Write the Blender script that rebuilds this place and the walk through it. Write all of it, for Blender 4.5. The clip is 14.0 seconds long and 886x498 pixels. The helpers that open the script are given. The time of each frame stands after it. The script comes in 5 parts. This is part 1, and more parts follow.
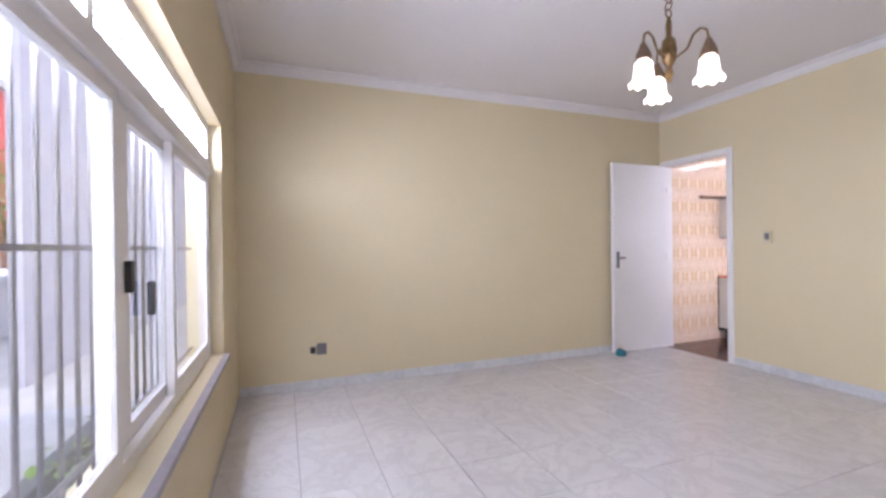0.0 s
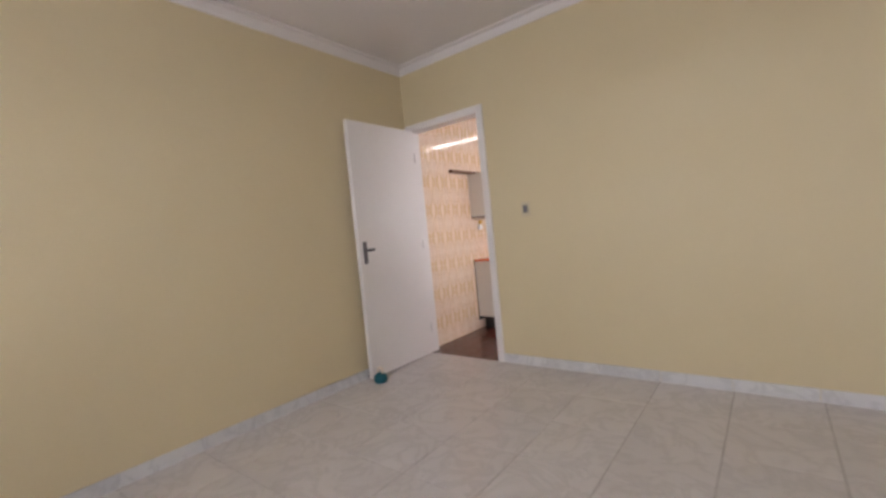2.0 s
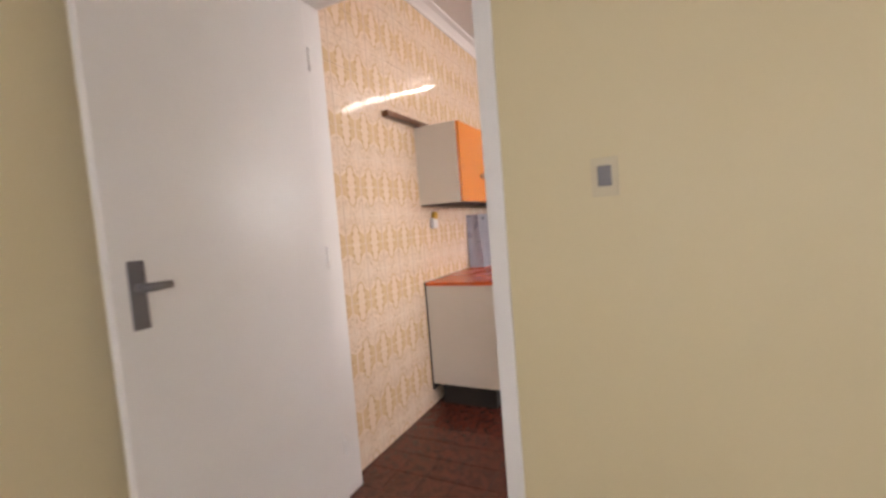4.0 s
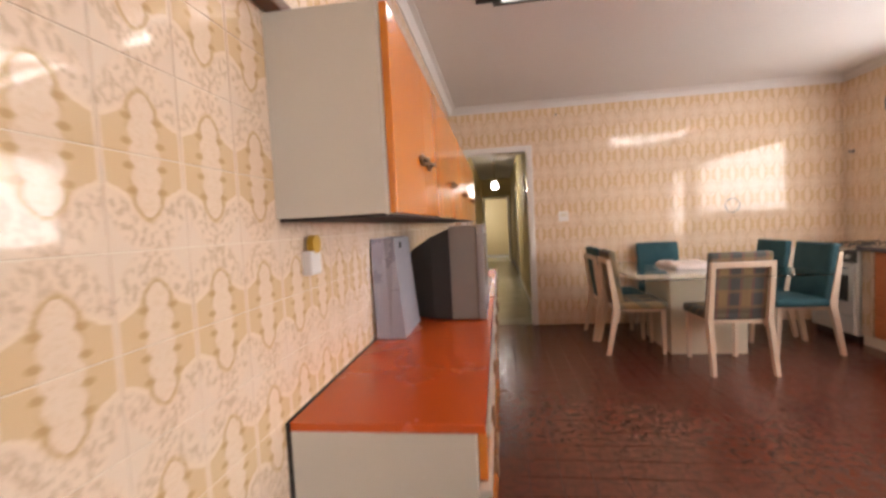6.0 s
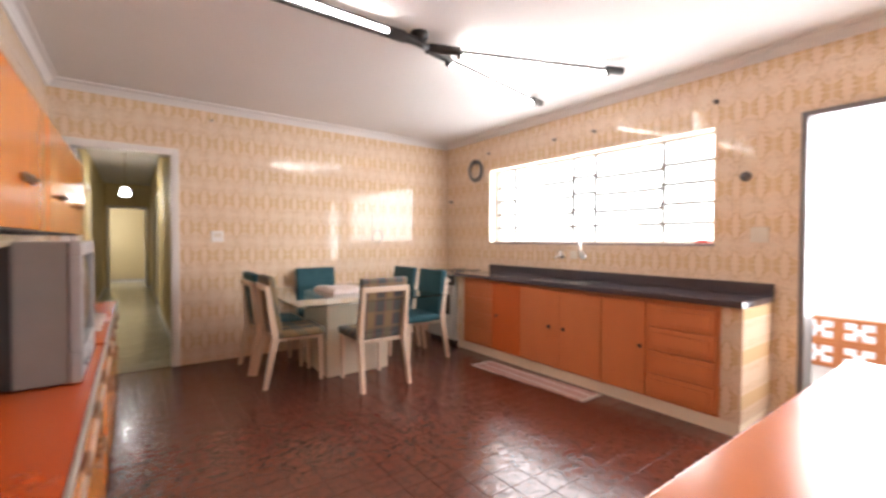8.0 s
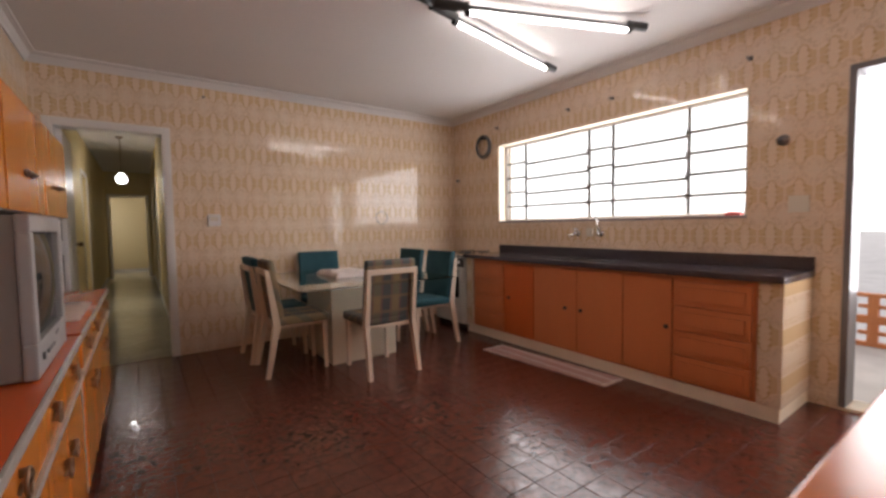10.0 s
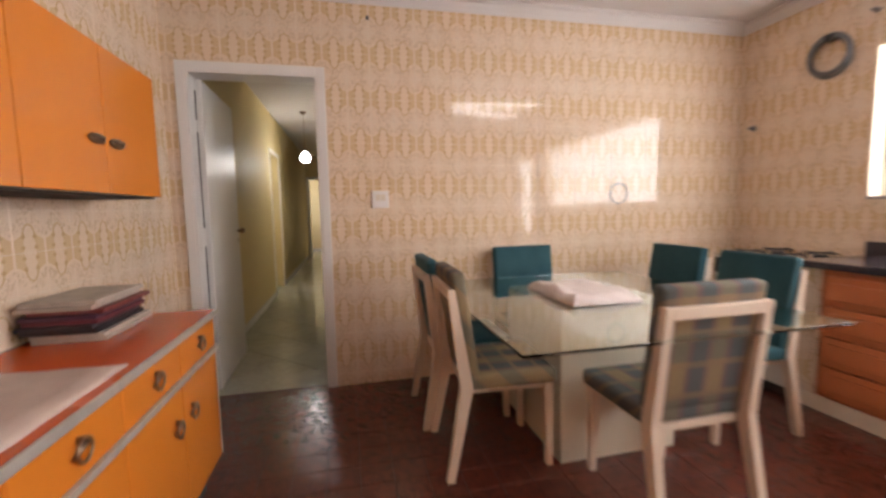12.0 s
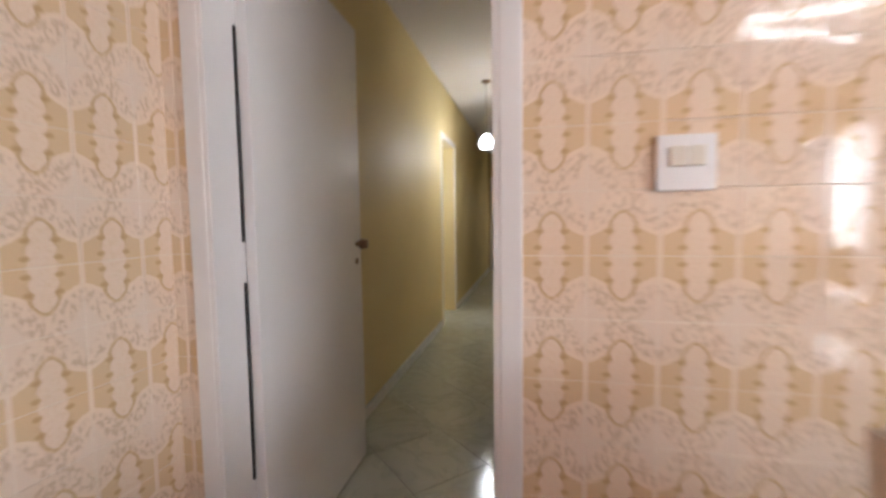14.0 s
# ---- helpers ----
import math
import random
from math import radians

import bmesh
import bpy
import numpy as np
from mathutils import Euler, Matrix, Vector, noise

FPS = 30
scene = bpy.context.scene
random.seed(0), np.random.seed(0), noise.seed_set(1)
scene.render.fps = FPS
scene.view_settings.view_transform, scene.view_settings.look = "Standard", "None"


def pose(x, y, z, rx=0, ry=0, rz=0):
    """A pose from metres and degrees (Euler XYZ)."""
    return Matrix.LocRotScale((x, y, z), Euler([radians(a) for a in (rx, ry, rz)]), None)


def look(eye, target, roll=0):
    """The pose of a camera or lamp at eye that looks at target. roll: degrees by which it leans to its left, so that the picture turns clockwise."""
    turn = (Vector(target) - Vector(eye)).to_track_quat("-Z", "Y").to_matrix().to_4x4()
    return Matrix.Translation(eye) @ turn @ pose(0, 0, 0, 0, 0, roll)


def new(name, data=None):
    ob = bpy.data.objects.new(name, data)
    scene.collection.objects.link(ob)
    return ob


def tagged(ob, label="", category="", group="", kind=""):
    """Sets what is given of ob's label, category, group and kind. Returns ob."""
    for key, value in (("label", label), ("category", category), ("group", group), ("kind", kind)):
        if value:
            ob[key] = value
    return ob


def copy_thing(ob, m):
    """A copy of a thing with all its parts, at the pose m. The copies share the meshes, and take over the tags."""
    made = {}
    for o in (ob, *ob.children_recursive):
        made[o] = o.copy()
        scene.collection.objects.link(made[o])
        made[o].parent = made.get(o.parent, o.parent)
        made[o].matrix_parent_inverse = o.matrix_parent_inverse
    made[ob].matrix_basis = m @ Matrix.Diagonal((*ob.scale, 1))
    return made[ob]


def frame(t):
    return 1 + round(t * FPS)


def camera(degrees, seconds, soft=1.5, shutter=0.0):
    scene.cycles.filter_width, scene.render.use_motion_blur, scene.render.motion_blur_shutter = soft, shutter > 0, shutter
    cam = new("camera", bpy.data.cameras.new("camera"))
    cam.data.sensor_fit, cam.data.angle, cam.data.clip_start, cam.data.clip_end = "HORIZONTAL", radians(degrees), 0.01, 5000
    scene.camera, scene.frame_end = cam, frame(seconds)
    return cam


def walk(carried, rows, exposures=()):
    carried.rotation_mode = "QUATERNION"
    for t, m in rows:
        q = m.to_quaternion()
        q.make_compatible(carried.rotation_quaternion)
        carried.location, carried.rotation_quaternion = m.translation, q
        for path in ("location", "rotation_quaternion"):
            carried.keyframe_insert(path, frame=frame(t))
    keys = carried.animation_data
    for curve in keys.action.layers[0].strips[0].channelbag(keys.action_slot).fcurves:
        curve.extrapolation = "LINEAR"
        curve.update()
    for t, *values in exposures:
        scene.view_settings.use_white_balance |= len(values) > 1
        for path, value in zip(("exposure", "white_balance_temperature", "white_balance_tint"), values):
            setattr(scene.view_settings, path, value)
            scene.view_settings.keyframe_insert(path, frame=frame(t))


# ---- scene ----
cam = camera(92.7, 14.0, soft=2.8, shutter=0.5)
PATH = [
    (0, (3.772, -4.372, 1.189), (1.9, -3.668, 1.182), -0.7),
    (0.5, (3.582, -4.352, 1.2), (1.78, -3.493, 1.084), -2.2),
    (1, (3.353, -3.97, 1.181), (1.829, -2.677, 1.107), 0.8),
    (1.5, (3.023, -3.633, 1.167), (1.579, -2.251, 1.096), -2.7),
    (2, (2.695, -3.236, 1.136), (1.463, -1.663, 1.057), -5.6),
    (2.5, (2.318, -2.872, 1.112), (1.057, -1.323, 1.006), -5.9),
    (3, (1.98, -2.497, 1.132), (0.953, -0.791, 0.953), -8.0),
    (3.2, (1.851, -2.286, 1.123), (0.858, -0.552, 1.047), -6.7),
    (5.3, (0.647, -0.662, 1.23), (0.229, 1.285, 1.039), -5.9),
    (5.5, (0.613, -0.522, 1.232), (0.286, 1.444, 1.065), -6.4),
    (6, (0.527, -0.174, 1.239), (0.26, 1.805, 1.13), -3.0),
    (6.5, (0.454, -0.013, 1.273), (0.767, 1.962, 1.258), -6.3),
    (7, (0.49, 0.06, 1.266), (1.259, 1.905, 1.186), -3.1),
    (7.5, (0.536, 0.068, 1.258), (1.522, 1.807, 1.214), -0.6),
    (8, (0.582, 0.051, 1.244), (1.764, 1.664, 1.206), 0.3),
    (8.2, (0.594, 0.045, 1.23), (1.856, 1.596, 1.205), 0.3),
    (10.3, (0.74, 0.37, 1.19), (1.835, 2.038, 1.043), -1.7),
    (10.5, (0.79, 0.56, 1.2), (1.699, 2.336, 1.043), 0.3),
    (11, (0.896, 1.039, 1.2), (1.724, 2.857, 1.104), -1.2),
    (11.5, (1.011, 1.466, 1.198), (1.731, 3.319, 0.974), -1.3),
    (12, (1.06, 2.006, 1.203), (1.492, 3.95, 1.016), -1.1),
    (12.5, (1.117, 2.497, 1.2), (1.424, 4.47, 1.092), -3.5),
    (13, (1.19, 3.011, 1.199), (1.225, 5.007, 1.091), -0.6),
    (13.5, (1.064, 3.469, 1.179), (0.928, 5.463, 1.097), -3.6),
    (14, (0.968, 3.945, 1.167), (0.555, 5.897, 1.029), -0.8),
]
walk(cam, [(t, look(e, g, r)) for t, e, g, r in PATH],
     exposures=[(0, 0.78, 5650, 21), (0.5, 0.75, 5800, 20), (1, 0.45, 6100, 19), (2, 0.2, 6500, 18), (2.5, 0.15, 6700, 18), (3.2, 0.4, 6800, 17), (5.3, 0.4, 7000, 15), (6, 0.45, 7000, 15), (6.5, 0.72, 6950, 14), (7, 0.75, 6800, 13), (8.2, 0.7, 6500, 12),
                (10.3, -0.45, 6700, 14), (11.5, -0.1, 6800, 14), (12, 0.42, 6700, 13), (12.5, 0.78, 6500, 11), (13.2, 0.85, 6300, 11), (14, 0.87, 6000, 11)])

# ---- world, sun, window light, hall fill ----
world = bpy.data.worlds.new("sky")
scene.world = world
world.use_nodes = True
wn = world.node_tree.nodes
sky = wn.new("ShaderNodeTexSky")
sky.sky_type, sky.sun_disc = "NISHITA", False
sky.air_density, sky.dust_density, sky.ozone_density = 1.0, 2.0, 0.6
sky.sun_elevation, sky.sun_rotation = radians(50), radians(10)
wn["Background"].inputs["Strength"].default_value = 0.15
world.node_tree.links.new(sky.outputs[0], wn["Background"].inputs["Color"])


def lamp(name, kind, m, energy, color=(1, 1, 1), size=0.1, size_y=None, angle=None):
    d = bpy.data.lights.new(name, kind)
    d.energy, d.color = energy, color
    if kind == "AREA":
        d.shape, d.size, d.size_y = "RECTANGLE", size, size_y or size
    if kind == "POINT":
        d.shadow_soft_size = size
    if angle:
        d.angle = radians(angle)
    ob = new(name, d)
    ob.matrix_world = m
    return ob


lamp("sun", "SUN", look((3, 20, 24), (0, 0, 0)), 1.4, (1, 0.95, 0.88), angle=8)
lamp("window_light_kitchen", "AREA", look((4.305, 2.722, 1.683), (0, 2.722, 1.683)), 42, (0.97, 0.98, 1), 2.5, 0.88)
lamp("window_light_door", "AREA", look((4.41, 0.49, 1.42), (0, 0.49, 1.42)), 34, (0.97, 0.98, 1), 0.84, 1.38)
# area lamps added at the living-room window in place of skylight, the larger out of view
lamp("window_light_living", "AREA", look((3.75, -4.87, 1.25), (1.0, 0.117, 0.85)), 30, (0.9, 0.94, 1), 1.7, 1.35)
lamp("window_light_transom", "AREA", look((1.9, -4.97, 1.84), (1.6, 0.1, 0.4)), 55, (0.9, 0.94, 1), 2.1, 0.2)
# unseen fill lamps added to brighten the hall; these rooms have no windows built
lamp("fill_light_end_room", "AREA", look((-0.55, 14.6, 1.5), (1.6, 14.6, 1.2)), 22, (1, 0.97, 0.9), 1.2, 1.2)
lamp("fill_light_side_room", "AREA", look((-1.12, 8.9, 1.4), (0, 8.9, 1.2)), 12, (1, 0.97, 0.9), 0.9, 1.5)
lamp("hall_bulb", "POINT", pose(0.48, 8.6, 1.86), 7.5, (0.98, 0.97, 0.94), 0.06)

# ---- materials ----


def nodes(name, rough=0.5, metal=0.0):
    m = bpy.data.materials.new(name)
    m.use_nodes = True
    nt = m.node_tree
    b = nt.nodes["Principled BSDF"]
    b.inputs["Roughness"].default_value, b.inputs["Metallic"].default_value = rough, metal
    return m, nt, b


def calc(nt, op, a, b=0.0, c=0.0):
    n = nt.nodes.new("ShaderNodeMath")
    n.operation = op
    for i, v in enumerate((a, b, c)):
        if isinstance(v, (int, float)):
            n.inputs[i].default_value = v
        else:
            nt.links.new(v, n.inputs[i])
    return n.outputs[0]


def mixed(nt, fac, a, b):
    n = nt.nodes.new("ShaderNodeMix")
    n.data_type = "RGBA"
    for s, v in ((n.inputs[0], fac), (n.inputs[6], a), (n.inputs[7], b)):
        if isinstance(v, (int, float)):
            s.default_value = v
        elif isinstance(v, tuple):
            s.default_value = (*v, 1)
        else:
            nt.links.new(v, s)
    return n.outputs[2]


def noisy(nt, scale, detail=4.0, rough=0.55, stretch=None, vec=None, distort=0.0):
    n = nt.nodes.new("ShaderNodeTexNoise")
    n.inputs["Scale"].default_value, n.inputs["Detail"].default_value = scale, detail
    n.inputs["Roughness"].default_value, n.inputs["Distortion"].default_value = rough, distort
    if vec is None:
        vec = nt.nodes.new("ShaderNodeNewGeometry").outputs["Position"]
    if stretch:
        mp = nt.nodes.new("ShaderNodeMapping")
        mp.inputs["Scale"].default_value = stretch
        nt.links.new(vec, mp.inputs["Vector"])
        vec = mp.outputs[0]
    nt.links.new(vec, n.inputs["Vector"])
    return n.outputs["Fac"]


def ramp(nt, fac, lo, hi):
    n = nt.nodes.new("ShaderNodeMapRange")
    n.inputs["From Min"].default_value, n.inputs["From Max"].default_value = lo, hi
    nt.links.new(fac, n.inputs["Value"])
    return n.outputs[0]


def bumped(nt, b, height, strength=0.2, dist=0.002):
    n = nt.nodes.new("ShaderNodeBump")
    n.inputs["Strength"].default_value, n.inputs["Distance"].default_value = strength, dist
    nt.links.new(height, n.inputs["Height"])
    nt.links.new(n.outputs[0], b.inputs["Normal"])


def surface(name, col, col2=None, rough=0.5, metal=0.0, scale=3.0, fine=60.0, bump=0.15, stretch=None, amount=1.0, coat=0.0):
    """Two colours mingled at a broad and a fine scale, with a fine relief and an uneven gloss."""
    m, nt, b = nodes(name, rough, metal)
    col2 = col2 or tuple(c * 0.86 for c in col)
    broad = ramp(nt, noisy(nt, scale, 5, stretch=stretch), 0.35, 0.68)
    grain = noisy(nt, fine, 3, stretch=stretch)
    fac = calc(nt, "MULTIPLY", calc(nt, "ADD", calc(nt, "MULTIPLY", broad, 0.65), calc(nt, "MULTIPLY", grain, 0.35)), amount)
    nt.links.new(mixed(nt, fac, col, col2), b.inputs["Base Color"])
    nt.links.new(calc(nt, "ADD", rough - 0.06, calc(nt, "MULTIPLY", broad, 0.12)), b.inputs["Roughness"])
    bumped(nt, b, grain, bump, 0.0015)
    b.inputs["Coat Weight"].default_value = coat
    b.inputs["Coat Roughness"].default_value = 0.1
    return m


def wall_tile(name, axis, phase):
    """Glazed wall tile with a tan medallion that repeats every tile across and every second tile up."""
    m, nt, b = nodes(name, 0.07)
    sep = nt.nodes.new("ShaderNodeSeparateXYZ")
    geo = nt.nodes.new("ShaderNodeNewGeometry")
    nt.links.new(geo.outputs["Position"], sep.inputs[0])
    wob = calc(nt, "SUBTRACT", noisy(nt, 130, 2), 0.5)
    u = calc(nt, "FRACT", calc(nt, "ADD", calc(nt, "DIVIDE", calc(nt, "SUBTRACT", sep.outputs[axis], phase), TW), 40))
    v = calc(nt, "FRACT", calc(nt, "ADD", calc(nt, "DIVIDE", calc(nt, "SUBTRACT", sep.outputs[2], TZ), 2 * TH), 40.5))
    x = calc(nt, "MULTIPLY", calc(nt, "ABSOLUTE", calc(nt, "SUBTRACT", u, 0.5)), TW)
    y = calc(nt, "MULTIPLY", calc(nt, "ABSOLUTE", calc(nt, "SUBTRACT", v, 0.5)), 2 * TH)

    def oval(cx, cy, rx, ry, wobble=0.0):
        px = calc(nt, "DIVIDE", calc(nt, "SUBTRACT", x, cx), rx)
        py = calc(nt, "DIVIDE", calc(nt, "SUBTRACT", y, cy), ry)
        r = calc(nt, "SQRT", calc(nt, "ADD", calc(nt, "MULTIPLY", px, px), calc(nt, "MULTIPLY", py, py)))
        return calc(nt, "ADD", r, calc(nt, "MULTIPLY", wob, wobble)) if wobble else r

    def inside(r, edge, soft=0.06):
        n = nt.nodes.new("ShaderNodeMapRange")
        n.inputs["From Min"].default_value, n.inputs["From Max"].default_value = edge + soft, edge - soft
        nt.links.new(r, n.inputs["Value"])
        return n.outputs[0]

    def both(a, c):
        return calc(nt, "MULTIPLY", a, c)

    def invert(a):
        return calc(nt, "SUBTRACT", 1.0, a)

    dx, dy = calc(nt, "ABSOLUTE", calc(nt, "SUBTRACT", 0.075, x)), calc(nt, "ABSOLUTE", calc(nt, "SUBTRACT", 0.1425, y))
    node = calc(nt, "ADD", calc(nt, "POWER", calc(nt, "DIVIDE", dx, 0.1), 1.5), calc(nt, "POWER", calc(nt, "DIVIDE", dy, 0.098), 1.5))
    node = calc(nt, "ADD", node, both(wob, 0.12))
    line = invert(inside(dx, 0.0055, 0.0012))
    field = both(invert(inside(node, 1.0, 0.03)), line)
    # pale column of five lobes inside the tan field, brown dots in its notches
    lobes = calc(nt, "ADD", 0.02, calc(nt, "MULTIPLY", calc(nt, "ABSOLUTE", calc(nt, "COSINE", calc(nt, "MULTIPLY", y, 87.3))), 0.009))
    taper = calc(nt, "POWER", calc(nt, "MAXIMUM", calc(nt, "SUBTRACT", 1.0, calc(nt, "POWER", calc(nt, "DIVIDE", y, 0.093), 2.0)), 0.0), 0.3)
    off = calc(nt, "ADD", calc(nt, "SUBTRACT", x, both(lobes, taper)), both(wob, 0.004))
    column = inside(off, 0.0, 0.0015)
    medal = inside(oval(0, 0, 0.043, 0.101, 0.12), 1.0, 0.04)
    tan = both(both(calc(nt, "MAXIMUM", field, medal), line), invert(column))
    tips = both(inside(calc(nt, "ABSOLUTE", calc(nt, "SUBTRACT", off, 0.003)), 0.0035, 0.0015), both(ramp(nt, y, 0.03, 0.06), medal))
    dots = both(calc(nt, "MAXIMUM", inside(oval(0.031, 0.018, 0.0085, 0.0055, 0.5), 1.0, 0.25), inside(oval(0.029, 0.054, 0.008, 0.0055, 0.5), 1.0, 0.25)), field)
    edge = both(both(inside(node, 1.0, 0.02), invert(inside(node, 0.93, 0.03))), both(line, invert(medal)))
    sprig = both(both(both(inside(node, 0.84, 0.05), invert(inside(node, 0.25, 0.08))), invert(medal)), ramp(nt, noisy(nt, 120, 2, stretch=(1, 1, 0.6)), 0.5, 0.57))
    star = inside(calc(nt, "ADD", calc(nt, "POWER", calc(nt, "DIVIDE", dx, 0.05), 0.7), calc(nt, "POWER", calc(nt, "DIVIDE", dy, 0.075), 0.7)), 1.0, 0.06)
    petal = both(column, ramp(nt, noisy(nt, 170, 2), 0.5, 0.62))
    cream, tone, dark = (0.8, 0.64, 0.5), (0.6, 0.39, 0.15), (0.4, 0.22, 0.07)
    c = mixed(nt, both(ramp(nt, noisy(nt, 5), 0.3, 0.7), 0.5), cream, (0.8, 0.62, 0.47))
    c = mixed(nt, both(tan, 0.56), c, tone)
    c = mixed(nt, both(petal, 0.22), c, tone)
    c = mixed(nt, both(tips, 0.4), c, dark)
    c = mixed(nt, both(dots, 0.5), c, dark)
    c = mixed(nt, both(edge, 0.5), c, (0.86, 0.7, 0.52))
    c = mixed(nt, both(both(sprig, invert(star)), 0.6), c, (0.52, 0.37, 0.24))
    c = mixed(nt, both(star, 0.6), c, (0.76, 0.62, 0.5))
    info = nt.nodes.new("ShaderNodeObjectInfo")
    c = mixed(nt, both(info.outputs["Random"], 0.07), c, (0.6, 0.42, 0.25))
    nt.links.new(c, b.inputs["Base Color"])
    bumped(nt, b, calc(nt, "ADD", noisy(nt, 9, 2), calc(nt, "MULTIPLY", tan, 0.15)), 0.22, 0.004)
    return m


def marble_tile(name, base, vein, rough=0.14):
    m, nt, b = nodes(name, rough)
    info = nt.nodes.new("ShaderNodeObjectInfo")
    geo = nt.nodes.new("ShaderNodeNewGeometry")
    shift = nt.nodes.new("ShaderNodeVectorMath")
    shift.operation = "MULTIPLY_ADD"
    nt.links.new(info.outputs["Random"], shift.inputs[0])
    shift.inputs[1].default_value = (9, 17, 5)
    nt.links.new(geo.outputs["Position"], shift.inputs[2])
    w = noisy(nt, 3.2, 6, 0.6, vec=shift.outputs[0], distort=1.6)
    line = ramp(nt, calc(nt, "ABSOLUTE", calc(nt, "SUBTRACT", w, 0.5)), 0.06, 0.0)
    cloud = ramp(nt, noisy(nt, 2.0, 4, vec=shift.outputs[0]), 0.35, 0.7)
    c = mixed(nt, calc(nt, "MULTIPLY", cloud, 0.45), base, vein)
    c = mixed(nt, calc(nt, "MULTIPLY", line, 0.3), c, tuple(v * 0.75 for v in vein))
    c = mixed(nt, calc(nt, "MULTIPLY", info.outputs["Random"], 0.12), c, vein)
    nt.links.new(c, b.inputs["Base Color"])
    nt.links.new(calc(nt, "ADD", rough, calc(nt, "MULTIPLY", noisy(nt, 7, 4), 0.1)), b.inputs["Roughness"])
    return m


def red_tile(name):
    m, nt, b = nodes(name, 0.2)
    info = nt.nodes.new("ShaderNodeObjectInfo")
    blot = ramp(nt, noisy(nt, 26, 5, 0.6, distort=0.8), 0.42, 0.62)
    broad = ramp(nt, noisy(nt, 2.2, 3), 0.35, 0.65)
    c = mixed(nt, blot, (0.125, 0.033, 0.021), (0.065, 0.018, 0.013))
    c = mixed(nt, calc(nt, "MULTIPLY", broad, 0.4), c, (0.11, 0.033, 0.022))
    c = mixed(nt, calc(nt, "MULTIPLY", info.outputs["Random"], 0.25), c, (0.09, 0.03, 0.022))
    nt.links.new(c, b.inputs["Base Color"])
    nt.links.new(calc(nt, "ADD", 0.09, calc(nt, "MULTIPLY", blot, 0.14)), b.inputs["Roughness"])
    bumped(nt, b, calc(nt, "ADD", noisy(nt, 14, 3), blot), 0.2, 0.003)
    return m


def plaid(name):
    m, nt, b = nodes(name, 0.9)
    tc = nt.nodes.new("ShaderNodeTexCoord")
    sep = nt.nodes.new("ShaderNodeSeparateXYZ")
    nt.links.new(tc.outputs["Object"], sep.inputs[0])

    def bands(sock, freq, lo, off=0.0):
        return calc(nt, "GREATER_THAN", calc(nt, "SINE", calc(nt, "ADD", calc(nt, "MULTIPLY", sock, freq), off)), lo)
    d = calc(nt, "ADD", sep.outputs[1], sep.outputs[2])
    c = mixed(nt, bands(sep.outputs[0], 38, 0.0), (0.07, 0.1, 0.11), (0.36, 0.27, 0.13))
    c = mixed(nt, calc(nt, "MULTIPLY", bands(d, 30, 0.15), 0.5), c, (0.07, 0.13, 0.14))
    c = mixed(nt, calc(nt, "MULTIPLY", bands(sep.outputs[0], 76, 0.75, 1.0), 0.7), c, (0.24, 0.11, 0.11))
    c = mixed(nt, calc(nt, "MULTIPLY", bands(d, 60, 0.8, 2.0), 0.6), c, (0.36, 0.24, 0.13))
    c = mixed(nt, calc(nt, "MULTIPLY", noisy(nt, 9, 3), 0.55), c, (0.13, 0.1, 0.09))
    c = mixed(nt, calc(nt, "MULTIPLY", noisy(nt, 300, 2), 0.3), c, (0.08, 0.07, 0.06))
    nt.links.new(c, b.inputs["Base Color"])
    bumped(nt, b, noisy(nt, 500, 2), 0.3, 0.001)
    return m


def striped(name, axis, freq, cols, rough=0.9, object_space=False):
    m, nt, b = nodes(name, rough)
    sep = nt.nodes.new("ShaderNodeSeparateXYZ")
    src = nt.nodes.new("ShaderNodeTexCoord").outputs["Object"] if object_space else nt.nodes.new("ShaderNodeNewGeometry").outputs["Position"]
    nt.links.new(src, sep.inputs[0])
    s = ramp(nt, calc(nt, "SINE", calc(nt, "MULTIPLY", sep.outputs[axis], freq)), -0.25, 0.25)
    c = mixed(nt, s, cols[0], cols[1])
    if len(cols) > 2:
        s2 = calc(nt, "GREATER_THAN", calc(nt, "SINE", calc(nt, "MULTIPLY", sep.outputs[axis], freq * 0.37)), 0.7)
        c = mixed(nt, s2, c, cols[2])
    c = mixed(nt, calc(nt, "MULTIPLY", noisy(nt, 90, 4), 0.25), c, tuple(v * 0.6 for v in cols[0]))
    nt.links.new(c, b.inputs["Base Color"])
    bumped(nt, b, noisy(nt, 220, 2), 0.3, 0.002)
    return m


def glowing(name, col, strength):
    m, nt, b = nodes(name, 0.4)
    b.inputs["Base Color"].default_value = (0.9, 0.9, 0.9, 1)
    b.inputs["Emission Color"].default_value = (*col, 1)
    b.inputs["Emission Strength"].default_value = strength
    return m


def glass(name, tint, rough=0.0):
    m, nt, b = nodes(name, rough)
    b.inputs["Base Color"].default_value = (*tint, 1)
    b.inputs["Transmission Weight"].default_value = 1.0
    b.inputs["IOR"].default_value = 1.45
    return m


